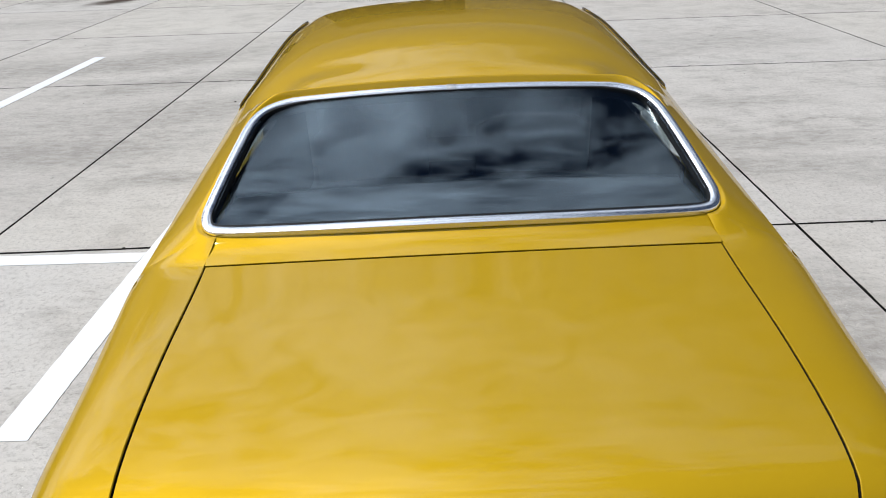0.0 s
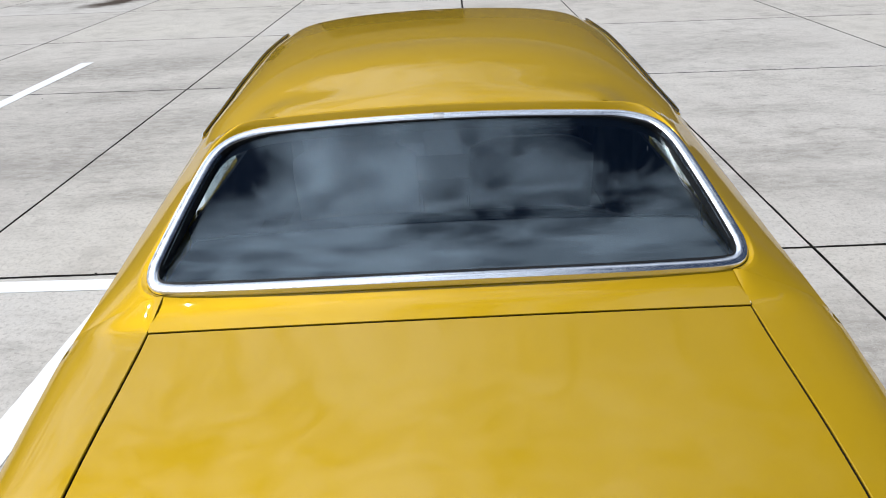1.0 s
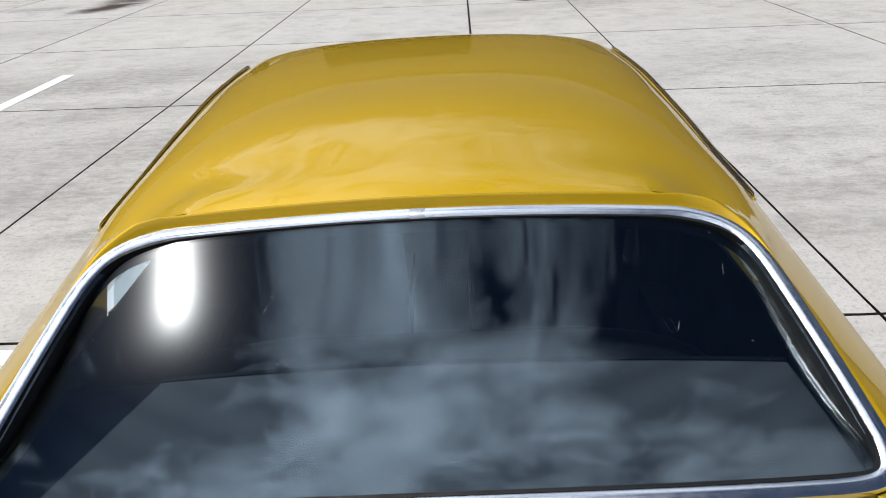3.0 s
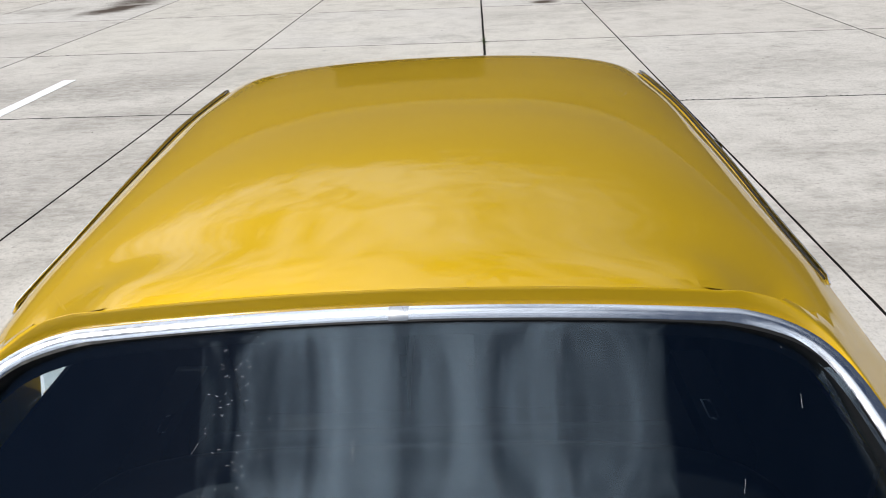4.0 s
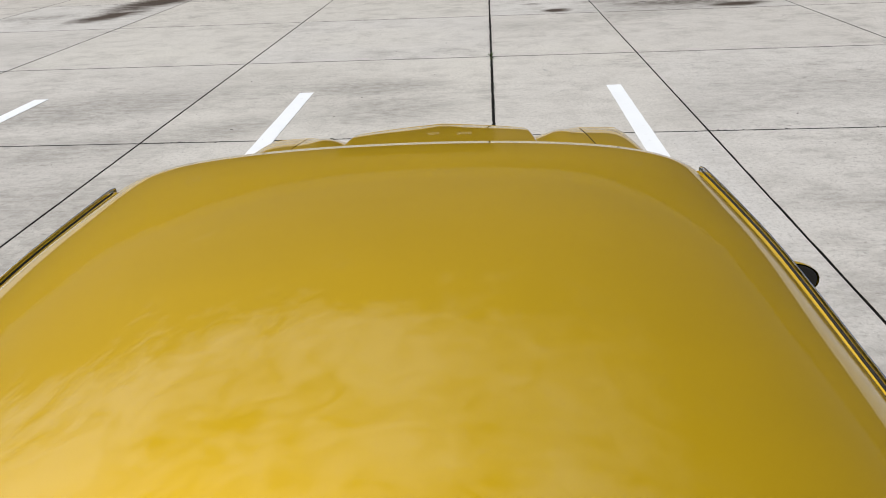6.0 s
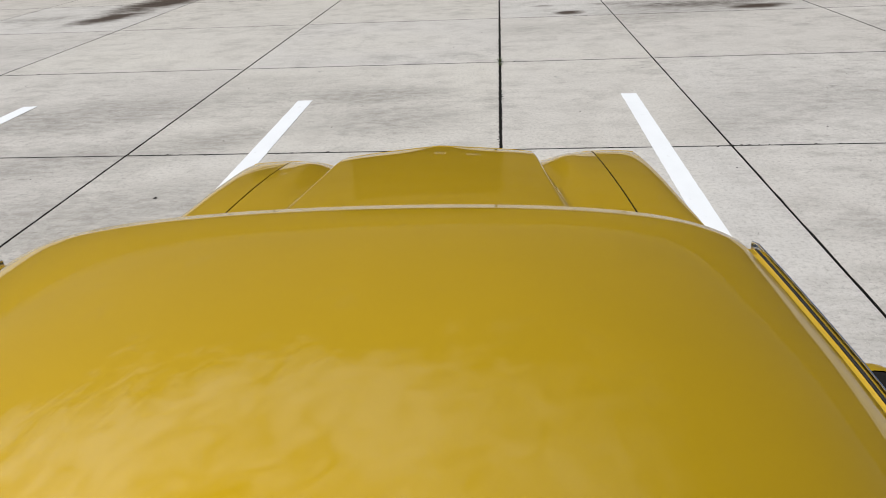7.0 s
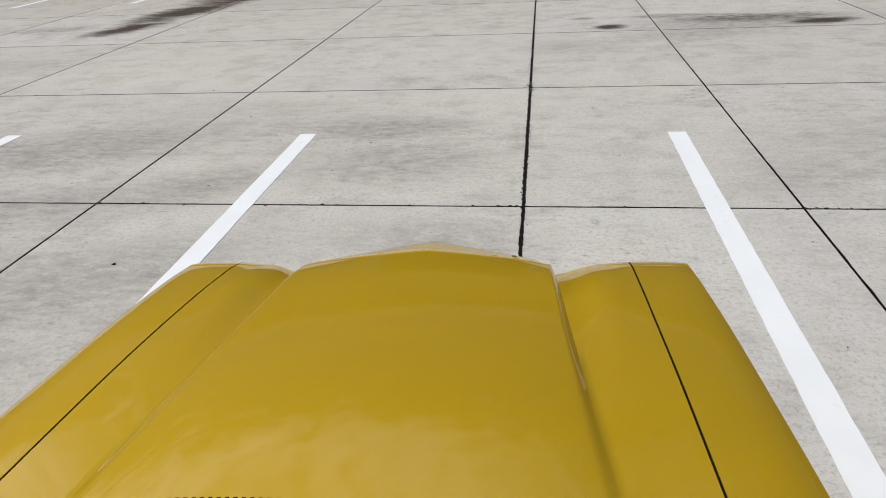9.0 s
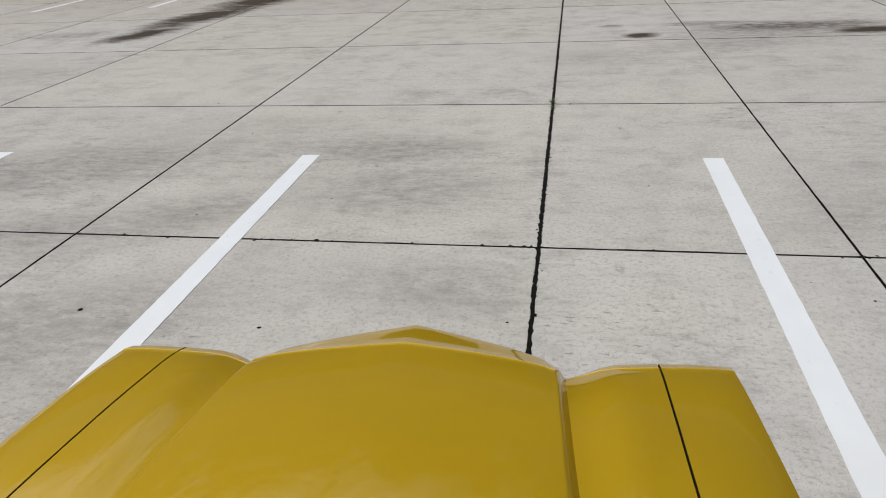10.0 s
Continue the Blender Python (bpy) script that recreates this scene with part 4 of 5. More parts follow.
def hood():
    xs = [0.0]
    for s in SLOT_X:
        xs += [s - 0.0042, s + 0.0042]
    xs += [0.46, 0.475, 0.485, 0.495, 0.505, 0.515, 0.525, 0.54, 0.56, 0.58, 0.60, 0.63, 0.66, 0.69, 0.71]
    xs = [-x for x in reversed(xs[1:])] + xs
    ys = [4.30, 4.305, 4.315, SLOT_Y[0], SLOT_Y[1]] + lin(4.48, 5.25, 12) + lin(5.3, 5.7, 18)

    def place(xl, yl):
        a = abs(xl)
        if yl <= SLOT_Y[0]:
            back = hood_back(a)
            y = back + (yl - 4.30) / (SLOT_Y[0] - 4.30) * (SLOT_Y[0] - back)
        elif yl <= 4.48:
            y = yl
        if SLOT_Y[0] <= yl <= SLOT_Y[1]:
            y = yl - 0.013 * (min(0.3, max(0.0, a - 0.15)) / 0.29) ** 1.5
        if yl > 4.48:
            y = 4.48 + (yl - 4.48) / (5.70 - 4.48) * (hood_front(a) - 4.48)
        if a > 0.45:
            # columns follow the crease and end at the cut line
            b, v, c = bulge_x(y), valley_x(y), cut_x(y) - 0.003
            a = float(np.interp(a, (0.45, 0.475, 0.525, 0.71), (min(0.45, b - 0.004), b, v, c)))
        elif a > 0.40:
            a = float(np.interp(a, (0.40, 0.45), (min(0.40, bulge_x(y) - 0.03), min(0.45, bulge_x(y) - 0.004))) if y > 4.5 else a)
        return Vector((math.copysign(a, xl), y, hood_z(a, y)))

    cols = []
    for xl in xs:
        col = [place(xl, yl) for yl in ys]
        cols.append(col + front_lip(col, col[-1].x))
    mids = [(xs[i] + xs[i + 1]) / 2 for i in range(len(xs) - 1)]

    def is_slot(j, i):
        return i == 3 and any(abs(abs(mids[j]) - s) < 0.004 for s in SLOT_X)

    g = Geo()
    g.grid(cols, is_slot)
    # turned-down edges at both sides and along the back
    low = Vector((0, 0, -0.022))
    flange = Geo()
    for edge in (cols[0][:-11], cols[-1][:-11], [c[0] for c in cols]):
        drop = [p + Vector((0, 0, -0.0025)) for p in edge]
        g.grid([edge, drop])
        flange.grid([drop, [p + low for p in edge]])
    # walls of the vent slots
    for j, m in enumerate(mids):
        if is_slot(j, 3):
            q = [cols[j][3], cols[j + 1][3], cols[j + 1][4], cols[j][4], cols[j][3]]
            lip = [p + Vector((0, 0, -0.0015)) for p in q]
            g.grid([q, lip])
            flange.grid([lip, [p + low * 0.6 for p in q]])
    h = g.make("hood", PAINT, car, "gold hood with raised centre and two rows of vent slots", angle=38)
    flange.make("hood_flange", GAP, h, "dark inner edge of the hood seam")
    # near-black sheets stand for the shade seen through the slots
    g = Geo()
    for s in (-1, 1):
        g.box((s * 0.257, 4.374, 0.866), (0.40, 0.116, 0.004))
    g.make("vent_mesh", GAP, h, "near-black sheets standing for the shade below the vent slots")
    g = Geo()
    edge_z = curve(*[(x, hood_z(x, hood_back(x)) + 0.001) for x in (0.0, 0.25, 0.42, 0.62, 0.72, 0.80)])
    path = [Vector((x, hood_back(abs(x)) - 0.003, edge_z(abs(x)))) for x in lin(-0.80, 0.80, 60)]
    g.sweep(path, [(-0.007, -0.012), (-0.007, 0.001), (-0.003, 0.005), (0.004, 0.0045), (0.008, 0.001), (0.008, -0.004)])
    g.make("hood_trim", CHROME, h, "bright chrome strip along the back edge of the hood")
    return h


def fender(side):
    g = Geo()
    ys = lin(4.0, 5.25, 30) + lin(5.28, 5.70, 16)
    cols = []
    for t in [0.0] + lin(0.004, 1, 18):
        col = []
        for yl in ys:
            f = (yl - 4.0) / 1.70
            xa = cut_x(yl) + (wide(yl) - cut_x(yl)) * t
            y = 4.0 + f * (hood_front(xa) - 4.0)
            c, w = cut_x(y) + 0.003, wide(y)
            x = c + (w - c) * t
            col.append(Vector((x, y, hood_z(x, y))))
        cols.append(col + front_lip(col, col[-1].x))
    g.grid(cols)
    drop = [p + Vector((0, 0, -0.0025)) for p in cols[0][:-9]]
    g.grid([cols[0][:-9], drop])
    flange = Geo()
    flange.grid([drop, [p + Vector((0, 0, -0.025)) for p in cols[0][:-9]]])
    # side, carried on from the outer edge
    edge = cols[-1][:-11]
    rows = []
    for p in edge:
        zb = arch(p.y)
        row = []
        for t in lin(0, 1, 13):
            z = p.z + (zb - p.z) * t
            d = p.z - z
            out = 0.030 * math.sin(min(1.0, d / 0.30) * math.pi / 2) - 0.10 * max(0.0, d - 0.30) ** 1.3
            row.append(Vector((p.x + out, p.y, z)))
        rows.append(row)
    g.grid(rows)
    # front face below the lip
    last = [p for p in rows[-1] if p.z < 0.55]
    g.grid([last, [Vector((p.x - 0.05, p.y + 0.03, p.z)) for p in last], [Vector((0.50, p.y + 0.03, p.z)) for p in last]])
    if side < 0:
        g = g.mirrored()
        flange = flange.mirrored()
    f = g.make("fender", PAINT, car, angle=42)
    flange.make("fender_flange", GAP, f, "dark inner edge of the fender seam")
    return f


def door(side):
    g = Geo()
    rows = side_rows(lin(2.626, 3.994, 16))
    g.grid(rows)
    top = [r[0] for r in rows]
    g.grid([top, [(p[0] - 0.015, p[1], p[2] + 0.006) for p in top], [(p[0] - 0.05, p[1], p[2] - 0.006) for p in top]])
    if side < 0:
        g = g.mirrored()
    d = g.make("door", PAINT, car, angle=40)
    g = Geo()
    g.box((0.845, 3.31, 0.53), (0.04, 1.36, 0.50)).box((0.80, 3.47, 0.845), (0.03, 0.96, 0.15))
    if side < 0:
        g = g.mirrored()
    g.make("door_card", VINYL, d, "black vinyl door lining")
    g = Geo()
    g.box((0.962, 2.80, 0.70), (0.024, 0.15, 0.022))
    if side < 0:
        g = g.mirrored()
    g.make("door_handle", CHROME, d, "chrome door handle")
    # side glass of door and rear quarter
    for name, y0, y1 in (("door_glass", 2.98, 3.93), ("quarter_glass", 2.56, 2.965)):
        g = Geo()
        rows = []
        for y in lin(y0, y1, 10):
            yt = min(y, 3.68)
            zt = roof_e(yt) - 0.026 - (max(0.0, y - 3.62) / 0.40) * 0.36
            b, t = Vector((wide(y) - 0.05, y, belt_z(y) - 0.02)), Vector((roof_w(yt) + 0.004, min(y, 3.72), zt))
            if name == "quarter_glass" and y < 2.70:
                t = t + (b - t) * (0.25 * (2.70 - y) / 0.10)
            k = max(0.0, min(1.0, (zt - b.z) / 0.33))
            t.x = b.x + (t.x - b.x) * k
            rows.append([b + (t - b) * s + Vector((0.012 * math.sin(math.pi * s), 0, 0)) for s in lin(0, 1, 7)])
        g.plate(rows, 0.004, (-1, 0, 0))
        if side < 0:
            g = g.mirrored()
        g.make(name, SIDE_GLASS, d if name == "door_glass" else car, "clear curved side window glass")


def windshield():
    def top(x):
        u = x / 0.655
        return Vector((x, 3.752 - 0.012 * u * u - 0.058 * abs(u) ** 6, roof_z(x * 0.97, 3.74) - 0.018))

    def foot(x):
        return Vector((x * 1.13, hood_back(abs(x) * 1.13) - 0.052 - 0.02 * (x / 0.655) ** 2, 0.886 - 0.012 * (x / 0.655) ** 2))

    g = Geo()
    xs = lin(-0.652, 0.652, 37)
    rows = [[top(x) + (foot(x) - top(x)) * t + Vector((0, 0.011, 0.009)) * math.sin(math.pi * t) for x in xs] for t in lin(0, 1, 18)]
    g.plate(rows, 0.005)
    ws = g.make("windshield", SIDE_GLASS, car, "clear curved windshield glass")
    g = Geo()
    g.sweep([foot(x) + Vector((0, 0.005, 0.002)) for x in xs], [(-0.0014, -0.006), (-0.0014, 0.001), (0.0014, 0.001), (0.0014, -0.006)])
    g.make("glass_bead", STEEL, ws, "thin bright bead at the foot of the windshield")
    for s in (-1, 1):
        g = Geo()
        a, b = top(0.652), foot(0.652)
        path = [a + (b - a) * t + Vector((0.014, 0.011 * math.sin(math.pi * t) - 0.012, 0.009 * math.sin(math.pi * t) - 0.002)) for t in lin(0, 1, 14)]
        g.sweep(path, [(-0.022, -0.03), (-0.024, 0.002), (-0.012, 0.010), (0.012, 0.010), (0.024, 0.0), (0.02, -0.03)])
        g = g if s > 0 else g.mirrored()
        pil = g.make("windshield_pillar", PAINT, car)
        g = Geo()
        g.sweep([p + Vector((-0.012, 0.006, 0.010)) for p in path], [(-0.009, -0.004), (-0.009, 0.002), (0.0, 0.004), (0.009, 0.002), (0.009, -0.004)])
        g = g if s > 0 else g.mirrored()
        g.make("pillar_trim", CHROME, pil, "chrome windshield pillar molding")
    # black trough for the wipers
    g = Geo()
    rows = []
    for t in (0.0, 0.1, 0.9, 1.0):
        row = []
        for x in lin(-0.80, 0.80, 33):
            back, frt = min(hood_back(abs(x)), 4.33) - 0.075, hood_back(abs(x)) + 0.02
            row.append((x, back + (frt - back) * t, 0.882 if t == 0 else (0.840 if t < 0.95 else 0.868)))
        rows.append(row)
    g.plate(rows, 0.01)
    g.make("cowl_trough", BLACK, car, "glossy black wiper trough below the windshield")
    for s in (-1, 1):
        g = Geo()
        rows = []
        for x in lin(0.722, 0.85, 9):
            y1, y0 = hood_back(x) - 0.008, hood_back(x) - 0.062
            rows.append([(x, y0, hood_z(x, y0) + 0.012), (x, y1, hood_z(x, y1) + 0.006)])
        g.plate(rows, 0.01)
        g = g if s > 0 else g.mirrored()
        cap = g.make("cowl_end_cap", CAP, car, "bright metal cowl corner plate with screws")
        for x in (0.765, 0.82):
            g = Geo()
            y0 = hood_back(x) - 0.028
            g.lathe([(0.0, 0.004), (0.004, 0.0035), (0.006, 0.0), (0.006, -0.004)], (x, y0, hood_z(x, y0) + 0.010), "z", 14)
            g = g if s > 0 else g.mirrored()
            g.make("screw", STEEL, cap)


def wiper(arm0, arm1, blade0, blade1, knob, metal):
    """A parked wiper: a flat tapered arm, and a thin blade held at its middle."""
    root = new("wiper")
    root.parent = car
    root["label"] = "silver windshield wiper with a black rubber blade at rest"

    def on(x, lift, back=0.0):
        return Vector((x, hood_back(abs(x)) - 0.024 - back, 0.884 + lift - 0.016 * (x / 0.7) ** 2))

    g = Geo()
    g.sweep([on(x, 0.0, 0.006) for x in lin(blade0, blade1, 20)], [(-0.0015, -0.005), (-0.002, 0.002), (0.002, 0.002), (0.0015, -0.005)])
    g.make("blade", RUBBER, root)
    half = max(abs(blade1 - knob), abs(knob - blade0))
    g = Geo()
    path = [on(x, 0.006 + 0.006 * (1 - abs(x - knob) / half), 0.003) for x in lin(blade0, blade1, 24)]
    g.sweep(path, [(-0.0032, -0.002), (-0.0026, 0.0012), (0.0026, 0.0012), (0.0032, -0.002)])
    g.make("blade_frame", metal, root, "thin metal blade frame")
    g = Geo()
    g.lathe([(0.0, 0.006), (0.003, 0.0058), (0.0032, 0.004), (0.0065, 0.0035), (0.0075, 0.0), (0.0075, -0.006)], on(knob, 0.012, 0.003), "z", 18)
    g.make("blade_joint", BLACK, root)
    # arm: broad and flat with a turned-down edge, narrowing to a rod
    g = Geo()
    rows = []
    for t in lin(0, 1, 16):
        x = arm0 + (arm1 - arm0) * t
        w = 0.0085 - 0.0055 * max(0.0, t - 0.12) / 0.88
        w *= min(1.0, 0.55 + 4.0 * t)
        m = on(x, 0.012 - 0.004 * t - 0.010 * max(0.0, 0.08 - t) / 0.08, -0.002 * t)
        rows.append([m + Vector((0, -w, -0.006)), m + Vector((0, -w, 0)), m + Vector((0, -w * 0.8, 0.001)), m + Vector((0, w * 0.8, 0.001)), m + Vector((0, w, 0)), m + Vector((0, w, -0.006))])
    g.plate(rows, 0.001)
    arm = g.make("arm", metal, root, "flat tapered metal wiper arm")
    g = Geo()
    tail = arm1 + 0.11
    g.sweep([on(x, 0.009, -0.003) for x in lin(arm1 - 0.01, tail, 8)], [(-0.0014, -0.0012), (-0.0012, 0.001), (0.0012, 0.001), (0.0014, -0.0012)])
    g.make("rod", metal, arm)
    g = Geo()
    g.lathe([(0.0, 0.003), (0.003, 0.0028), (0.0045, 0.001), (0.0045, -0.002)], on(arm0 + 0.045, 0.0135), "z", 14)
    g.make("rivet", STEEL, arm)
    g = Geo()
    g.box(on(arm1 + 0.004, 0.004, 0.004), (0.022, 0.007, 0.007))
    g.make("clip", STEEL, root, "small steel clip between arm and blade")
    return root


def wheel(x, y):
    s = 1 if x > 0 else -1
    w = new("wheel")
    w.parent, w.location = car, (x, y, 0.33)
    w["label"] = "black tyre on a steel wheel"
    g = Geo()
    g.lathe([(0.20, -0.09), (0.27, -0.105), (0.31, -0.10), (0.328, -0.08), (0.33, 0), (0.328, 0.08), (0.31, 0.10), (0.27, 0.105), (0.20, 0.09)], (0, 0, 0), "x", 48)
    g.make("tyre", RUBBER, w)
    g = Geo()
    g.lathe([(0.0, 0.05 * s), (0.06, 0.055 * s), (0.08, 0.03 * s), (0.15, 0.02 * s), (0.185, 0.06 * s), (0.205, 0.09 * s), (0.205, -0.09 * s)], (0, 0, 0), "x", 40)
    g.make("rim", STEEL, w)


def interior():
    # floor pan, and near-black sheets below the painted panels that close the seams and stand for their shade
    g = Geo()
    g.plate([[(x, y, 0.30) for x in (-0.93, -0.4, 0.4, 0.93)] for y in (1.0, 2.0, 3.0, 4.45)], 0.03)
    g.make("floor_pan", GAP, car)
    g = Geo()
    g.grid([[(u * (lid_x(y) + 0.03), y, deck_z(y) - 0.022) for u in lin(-1, 1, 9)] for y in lin(0.90, 1.72, 10)])
    g.make("trunk_gutter", GAP, car)
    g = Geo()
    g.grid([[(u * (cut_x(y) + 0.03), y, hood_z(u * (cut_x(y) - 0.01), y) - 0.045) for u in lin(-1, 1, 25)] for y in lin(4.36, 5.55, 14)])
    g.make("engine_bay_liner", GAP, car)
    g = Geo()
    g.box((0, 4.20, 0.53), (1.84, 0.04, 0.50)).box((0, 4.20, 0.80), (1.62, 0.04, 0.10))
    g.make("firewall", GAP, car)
    for s in (-1, 1):
        for y in (2.62, 4.0):
            g = Geo()
            g.box((s * 0.915, y, 0.545), (0.03, 0.10, 0.49))
            g.make("door_jamb", GAP, car)
    g = Geo()
    g.box((0, 1.74, 0.63), (1.3, 0.03, 0.62))
    g.make("trunk_bulkhead", GAP, car)
    g = Geo()
    rows = []
    for t in lin(0, 1, 10):
        y = 1.79 + t * 0.372
        w = 0.72 - 0.02 * t
        rows.append([(u * w, y - 0.025 * u * u * t, 0.955 + 0.012 * t + 0.010 * (1 - u * u)) for u in lin(-1, 1, 25)])
    g.plate(rows, 0.02)
    g.make("package_shelf", SHELF, car, "grey grained vinyl package shelf")
    g = Geo()
    path = [(u * 0.70, 2.168 - 0.025 * u * u, 0.967 + 0.011 * (1 - u * u)) for u in lin(-1, 1, 21)]
    g.sweep(path, [(-0.006, -0.004), (-0.005, 0.003), (0.005, 0.003), (0.006, -0.004)])
    g.make("shelf_welt", VINYL, car)
    # rear seat
    seat = new("rear_seat")
    seat.parent = car
    seat["label"] = "black vinyl rear bench seat"
    g = Geo()
    rows = []
    for k in range(11):
        a = math.pi * k / 10
        yy, zz = 2.29 - 0.085 * math.cos(a), 0.88 + 0.065 * math.sin(a)
        rows.append([(u * 0.64, yy - 0.01 * u * u, zz - 0.10 * abs(u) ** 6) for u in lin(-1, 1, 25)])
    rows.append([(u * 0.64, 2.48, 0.48) for u in lin(-1, 1, 25)])
    rows.insert(0, [(u * 0.64, 2.205, 0.48) for u in lin(-1, 1, 25)])
    g.grid(rows)
    g.make("backrest", VINYL, seat)
    g = Geo()
    g.plate([[(u * 0.64, y, 0.50 - 0.05 * abs(v) ** 4) for u in lin(-1, 1, 17)] for v, y in zip(lin(-1, 1, 9), lin(2.42, 2.92, 9))], 0.16)
    g.make("cushion", VINYL, seat)
    # front seats
    for s in (-1, 1):
        fs = new("front_seat")
        fs.parent = car
        fs["label"] = "dark vinyl front bucket seat"
        g = Geo()
        rows = []
        for k in range(9):
            a = math.pi * k / 8
            rows.append([(s * 0.36 + u * 0.25, 3.08 - 0.05 * math.cos(a), 0.86 + 0.05 * math.sin(a) - 0.05 * abs(u) ** 4) for u in lin(-1, 1, 13)])
        rows.append([(s * 0.36 + u * 0.25, 3.24, 0.45) for u in lin(-1, 1, 13)])
        rows.insert(0, [(s * 0.36 + u * 0.25, 3.06, 0.40) for u in lin(-1, 1, 13)])
        g.grid(rows)
        g.make("backrest", SEAT, fs)
        g = Geo()
        g.plate([[(s * 0.36 + u * 0.25, y, 0.48 - 0.03 * abs(v) ** 4) for u in lin(-1, 1, 9)] for v, y in zip(lin(-1, 1, 7), lin(3.15, 3.65, 7))], 0.14)
        g.make("cushion", SEAT, fs)
    g = Geo()
    rows = []
    for a, z in ((3.90, 0.55), (3.86, 0.80), (3.89, 0.86), (4.0, 0.885), (4.19, 0.885)):
        rows.append([(u * 0.74, a, z) for u in lin(-1, 1, 9)])
    g.grid(rows)
    g.make("dashboard", BLACK, car, "black vinyl dashboard")
    g = Geo()
    ring = [Vector((-0.36 + 0.19 * math.cos(a), 3.72 - 0.06 * math.sin(a), 0.80 + 0.18 * math.sin(a))) for a in [2 * math.pi * k / 36 for k in range(36)]]
    g.sweep(ring, [(-0.012, -0.012), (-0.012, 0.012), (0.012, 0.012), (0.012, -0.012)], Vector((0, 0.9, -0.3)), True)
    g.make("steering_wheel", BLACK, car)
    # inner trim beside the rear seat, with its ashtrays
    for s in (-1, 1):
        g = Geo()
        g.plate([[(0.745 + 0.03 * (1 - t), y, 0.32 + 0.64 * t) for t in lin(0, 1, 6)] for y in lin(2.24, 2.98, 8)], 0.01, (1, 0, 0))
        g.box((0.705, 2.80, 0.60), (0.09, 0.40, 0.06))
        g = g if s > 0 else g.mirrored()
        tp = g.make("quarter_trim", VINYL, car, "black vinyl side trim panel")
        g = Geo()
        ring = [(0.678, 2.72, 0.634), (0.700, 2.72, 0.634), (0.700, 2.785, 0.634), (0.678, 2.785, 0.634)]
        g.sweep(ring, [(-0.0022, -0.004), (-0.0022, 0.003), (0.0022, 0.003), (0.0022, -0.004)], closed=True).box((0.689, 2.712, 0.634), (0.008, 0.008, 0.008))
        g = g if s > 0 else g.mirrored()
        g.make("ashtray", CHROME, tp, "small chrome ashtray rim in the armrest")
        g = Geo()
        rows = []
        for x, y in rear_outline(0.012)[16:30]:
            rows.append([(x, y, rear_z(y, x) - 0.012), (x + 0.05, y + 0.01, rear_z(y, x) - 0.05), (x + 0.10, y + 0.03, rear_z(y, x) - 0.16)])
        g.grid(rows)
        g = g if s > 0 else g.mirrored()
        g.make("sail_trim", LINER, car)


def ends():
    """Bumpers, grille and lamps that finish the nose and tail."""
    g = Geo()
    path = [(x, 0.835 + 0.10 * (abs(x) / 0.8) ** 4, 0.50) for x in lin(-0.83, 0.83, 25)]
    g.sweep(path, [(-0.03, -0.09), (-0.05, -0.05), (-0.055, 0.03), (-0.04, 0.07), (0.02, 0.08), (0.03, -0.09)])
    g.make("rear_bumper", CHROME, car, "chrome rear bumper")
    for s in (-1, 1):
        g = Geo()
        g.box((s * 0.42, 0.838, 0.70), (0.34, 0.03, 0.09))
        g.make("tail_lamp", LENS_RED, car, "red tail lamp lens")
    g = Geo()
    path = [(x, hood_front(abs(x)) + lip_len(abs(x)) - 0.03, 0.40) for x in lin(-0.86, 0.86, 41)]
    g.sweep(path, [(-0.05, -0.10), (-0.06, 0.06), (-0.02, 0.10), (0.03, 0.10), (0.03, -0.10)], Vector((0, 0, 1)))
    g.make("front_bumper", PAINT, car, "gold painted front bumper")
    g = Geo()
    rows = [[(x, hood_front(abs(x)) + lip_len(abs(x)) - 0.05, z) for x in lin(-0.86, 0.86, 41)] for z in (0.45, 0.55, 0.64)]
    g.plate(rows, 0.02, (0, -1, 0))
    g.make("grille", BLACK, car, "black grille")


def door_mirror():
    m = new("door_mirror")
    m.parent = car
    m["label"] = "gold painted door mirror with dark glass"
    c = Vector((0.890, 3.60, 0.997))
    g = Geo()
    rows = []
    for r, d in ((0.0, 0.045), (0.5, 0.042), (0.85, 0.03), (1.0, 0.008), (1.0, 0.0)):
        rows.append([c + Vector((0.068 * r * math.cos(a), d, 0.048 * r * math.sin(a))) for a in [2 * math.pi * k / 28 for k in range(29)]])
    g.grid(rows)
    g.make("shell", PAINT, m, "gold painted mirror shell")
    g = Geo()
    rows = []
    for r, d in ((0.0, 0.001), (0.93, 0.001), (0.95, 0.004)):
        rows.append([c + Vector((0.068 * r * math.cos(a), d, 0.048 * r * math.sin(a))) for a in [2 * math.pi * k / 28 for k in range(29)]])
    g.grid(rows)
    g.make("mirror_glass", BLACK, m)
    g = Geo()
    g.sweep([(0.895, 3.74, 0.825), (0.892, 3.72, 0.93), (0.882, 3.66, 0.985)], [(-0.012, -0.008), (-0.012, 0.008), (0.012, 0.008), (0.012, -0.008)])
    g.make("stalk", PAINT, m)


SCRATCH = plain("pale_scratch", (0.55, 0.57, 0.6), (0.8, 0.82, 0.85), 0.5)
trunk_lid()
filler()
quarter_panel(1), quarter_panel(-1)
roof_panel()
drip_rail(1), drip_rail(-1)
rear_window()
hood()
fender(1), fender(-1)
door(1), door(-1)
windshield()
wiper(-0.57, -0.325, -0.36, 0.09, -0.164, DARK_STEEL)
wiper(0.127, 0.320, 0.30, 0.70, 0.514, WIPER_METAL)
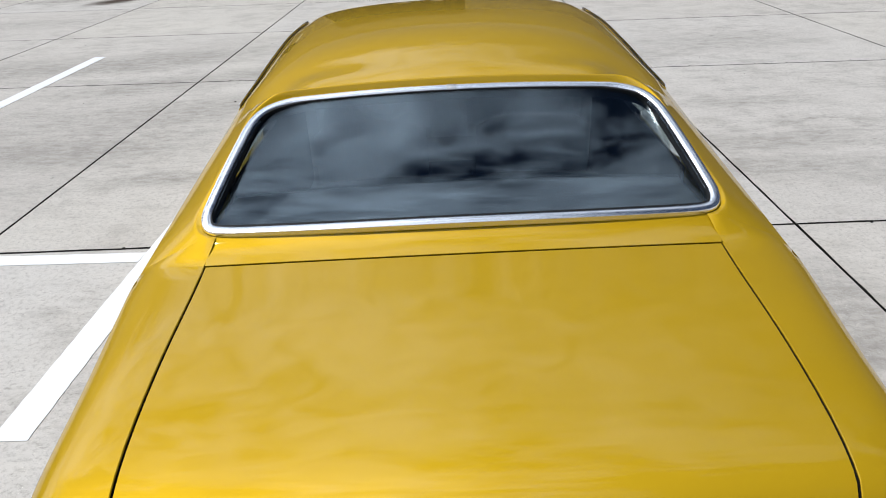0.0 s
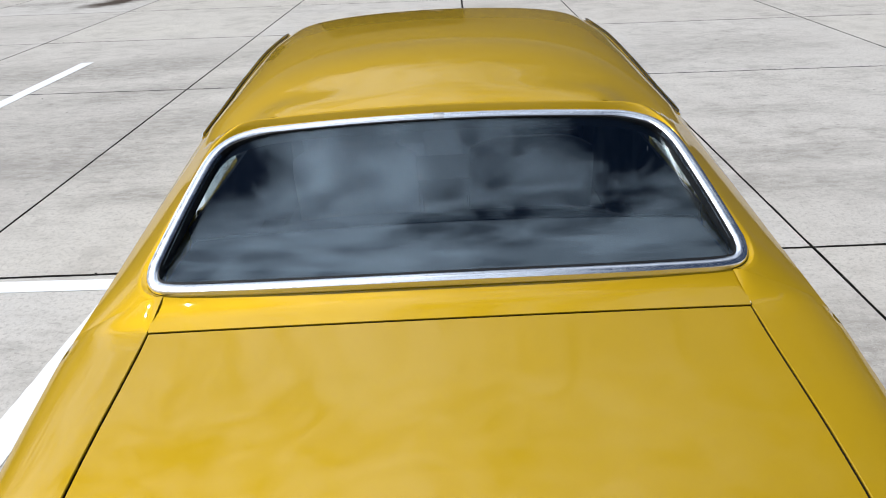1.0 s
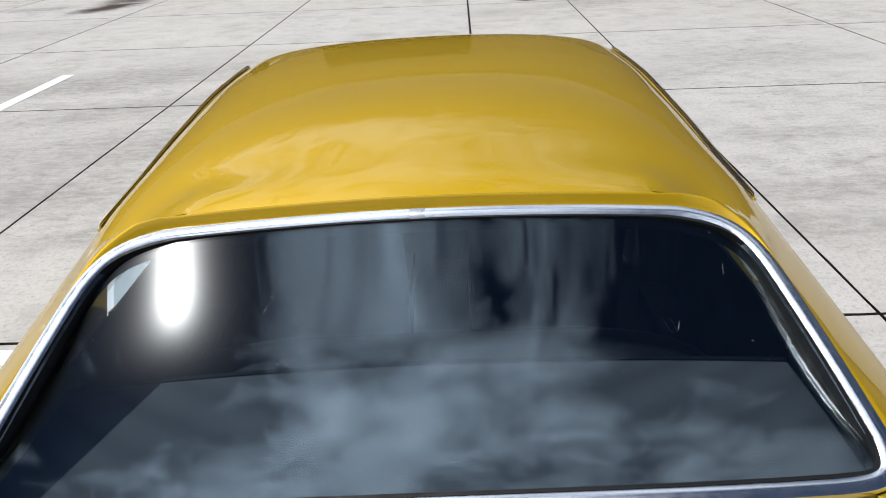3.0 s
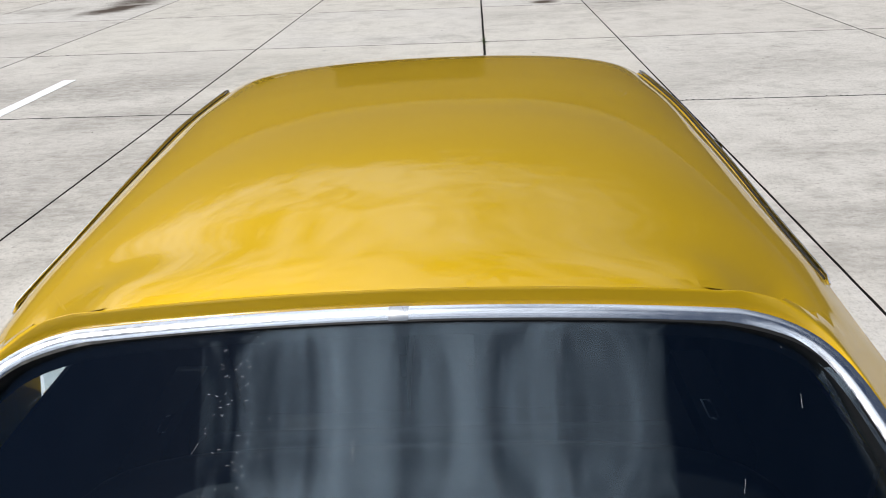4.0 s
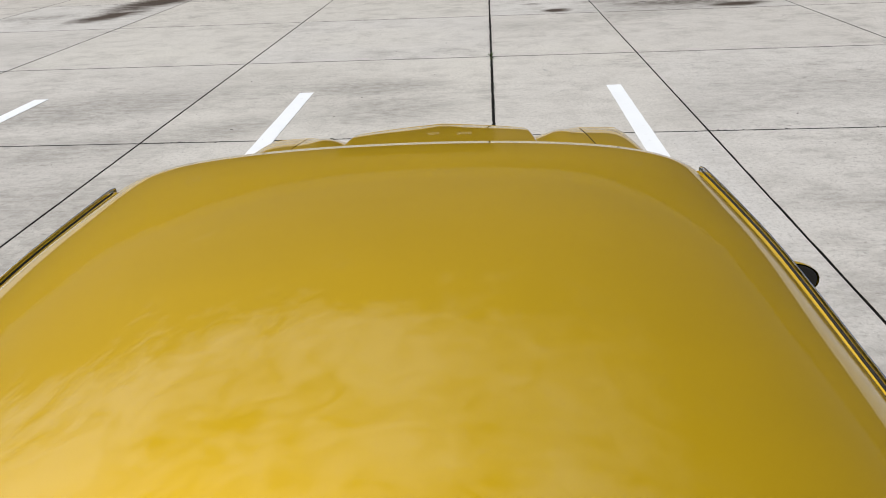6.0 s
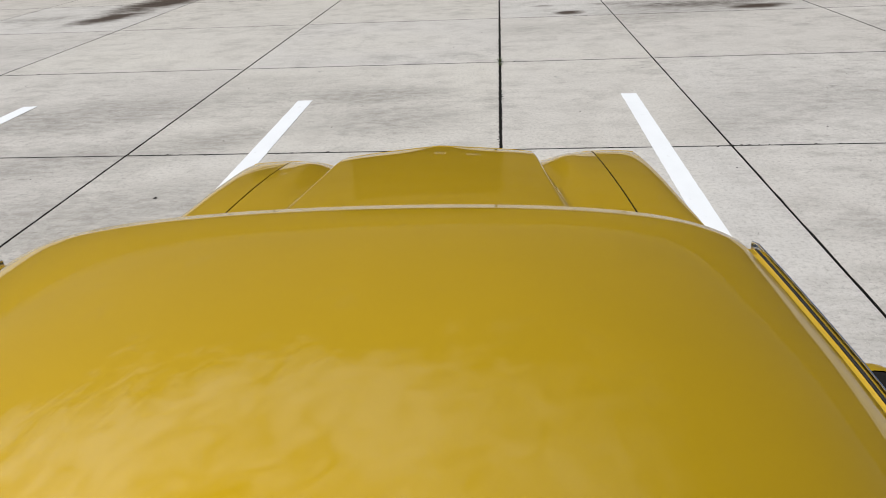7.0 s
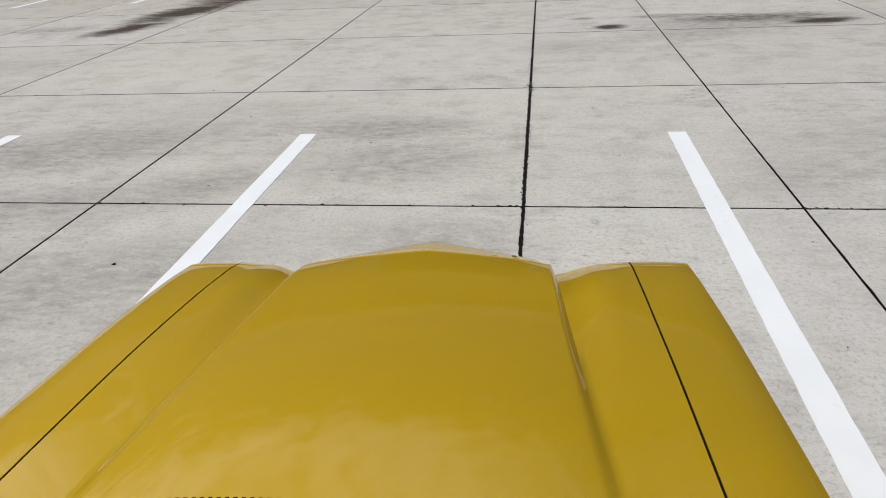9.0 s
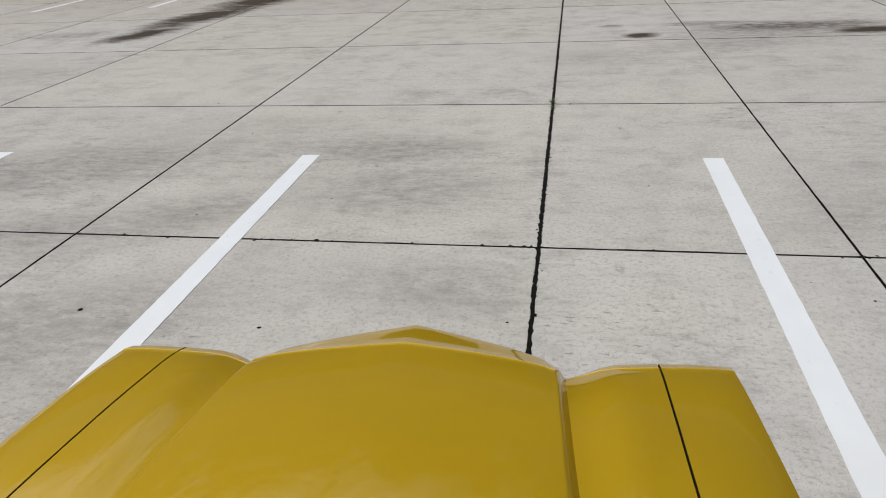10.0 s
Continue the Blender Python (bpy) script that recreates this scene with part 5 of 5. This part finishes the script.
for wx, wy in ((0.76, WHEEL_F), (-0.76, WHEEL_F), (0.76, WHEEL_R), (-0.76, WHEEL_R)):
    wheel(wx, wy)
interior()
ends()
door_mirror()


# ---- far buildings round the lot ----
def shed(name, cx, cy, sx, sy, h, label):
    """A long plain industrial hall with a flat roof and a parapet."""
    b = new(name)
    b.location = (cx, cy, 0)
    tagged(b, label, "building")
    g = Geo()
    g.box((0, 0, h / 2 - 0.04), (sx, sy, h + 0.06))
    g.make("wall", WALL, b)
    g = Geo()
    g.box((0, 0, h + 0.2), (sx + 0.8, sy + 0.8, 0.4))
    g.make("roof", ROOF, b)
    return b


def hall_front(b, depth):
    """The front of the hall: a wide doorway, its shade a near-black sheet, with a header panel, wall joints, a side
    door and two signs.
    """
    y = -depth / 2

    def plate(name, x0, x1, z0, z1, mat, label="", out=0.12):
        g = Geo()
        g.box(((x0 + x1) / 2, y - out / 2, (z0 + z1) / 2), (x1 - x0, out, z1 - z0))
        return g.make(name, mat, b, label)

    # no opening here: the doorway's inner shade is a near-black plate
    plate("doorway", -4.43, 0.57, 0.0, 2.7, DOOR_DARK, "near-black sheet standing for the shade in the hall's open doorway")
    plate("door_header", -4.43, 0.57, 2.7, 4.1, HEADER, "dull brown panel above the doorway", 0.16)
    for x0, x1, z0, z1 in ((-1.65, -1.2, 1.05, 1.35), (-0.55, -0.1, 1.15, 1.45)):
        plate("light_panel", x0, x1, z0, z1, PALE, "pale panel inside the doorway", 0.2)
    for x in (-12.6, -8.9, -5.3, 1.43, 3.85, 8.7):
        plate("wall_joint", x - 0.03, x + 0.03, 0.0, 6.1, JOINT, "", 0.05)
    plate("side_door", -7.55, -6.75, 0.0, 2.05, DOOR_DARK, "small dark side door")
    plate("notice_board", -6.65, -6.2, 1.35, 1.7, PALE, "pale notice board")
    for x in (-10.3, 6.3):
        g = Geo()
        ring = [Vector((x + 0.34 * sx, y - 0.06, 4.15 + 0.45 * sz)) for sx, sz in ((-1, 0), (-0.45, 1.0), (0.45, 1.0), (1, 0), (0.45, -1.0), (-0.45, -1.0))]
        g.sweep(ring, [(-0.03, -0.05), (-0.03, 0.05), (0.03, 0.05), (0.03, -0.05)], Vector((0, -1, 0)), True)
        sign = g.make("wall_sign", PALE, b, "six-sided sign with a pale rim")
        g = Geo()
        g.box((x, y - 0.06, 4.15), (0.2, 0.06, 0.22))
        g.make("emblem", PALE, sign)


WALL = plain("rendered_wall", (0.27, 0.21, 0.13), (0.31, 0.245, 0.155), 0.8, 0.6)
ROOF = plain("roof_sheet", (0.3, 0.3, 0.3), (0.4, 0.4, 0.4), 0.7, 0.6)
DOOR_DARK = plain("doorway_shade_and_side_door", (0.004, 0.003, 0.0025), (0.007, 0.006, 0.005), 0.6, 0.6)
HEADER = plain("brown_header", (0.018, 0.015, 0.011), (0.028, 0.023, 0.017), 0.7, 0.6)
JOINT = plain("wall_joint_filler", (0.22, 0.18, 0.13), (0.27, 0.22, 0.16), 0.8, 1.0)
PALE = plain("pale_sheet", (0.5, 0.49, 0.46), (0.62, 0.6, 0.57), 0.6, 1.5)
hall = shed("warehouse", 0, 28.5, 66, 12, 6.1, "long low warehouse with a wide dark doorway")
hall_front(hall, 12)
shed("storage_hall", -64, 0, 24, 90, 15.5, "long grey storage hall beside the lot")
shed("storage_hall", 68, 0, 24, 90, 14.5, "long grey storage hall beside the lot")
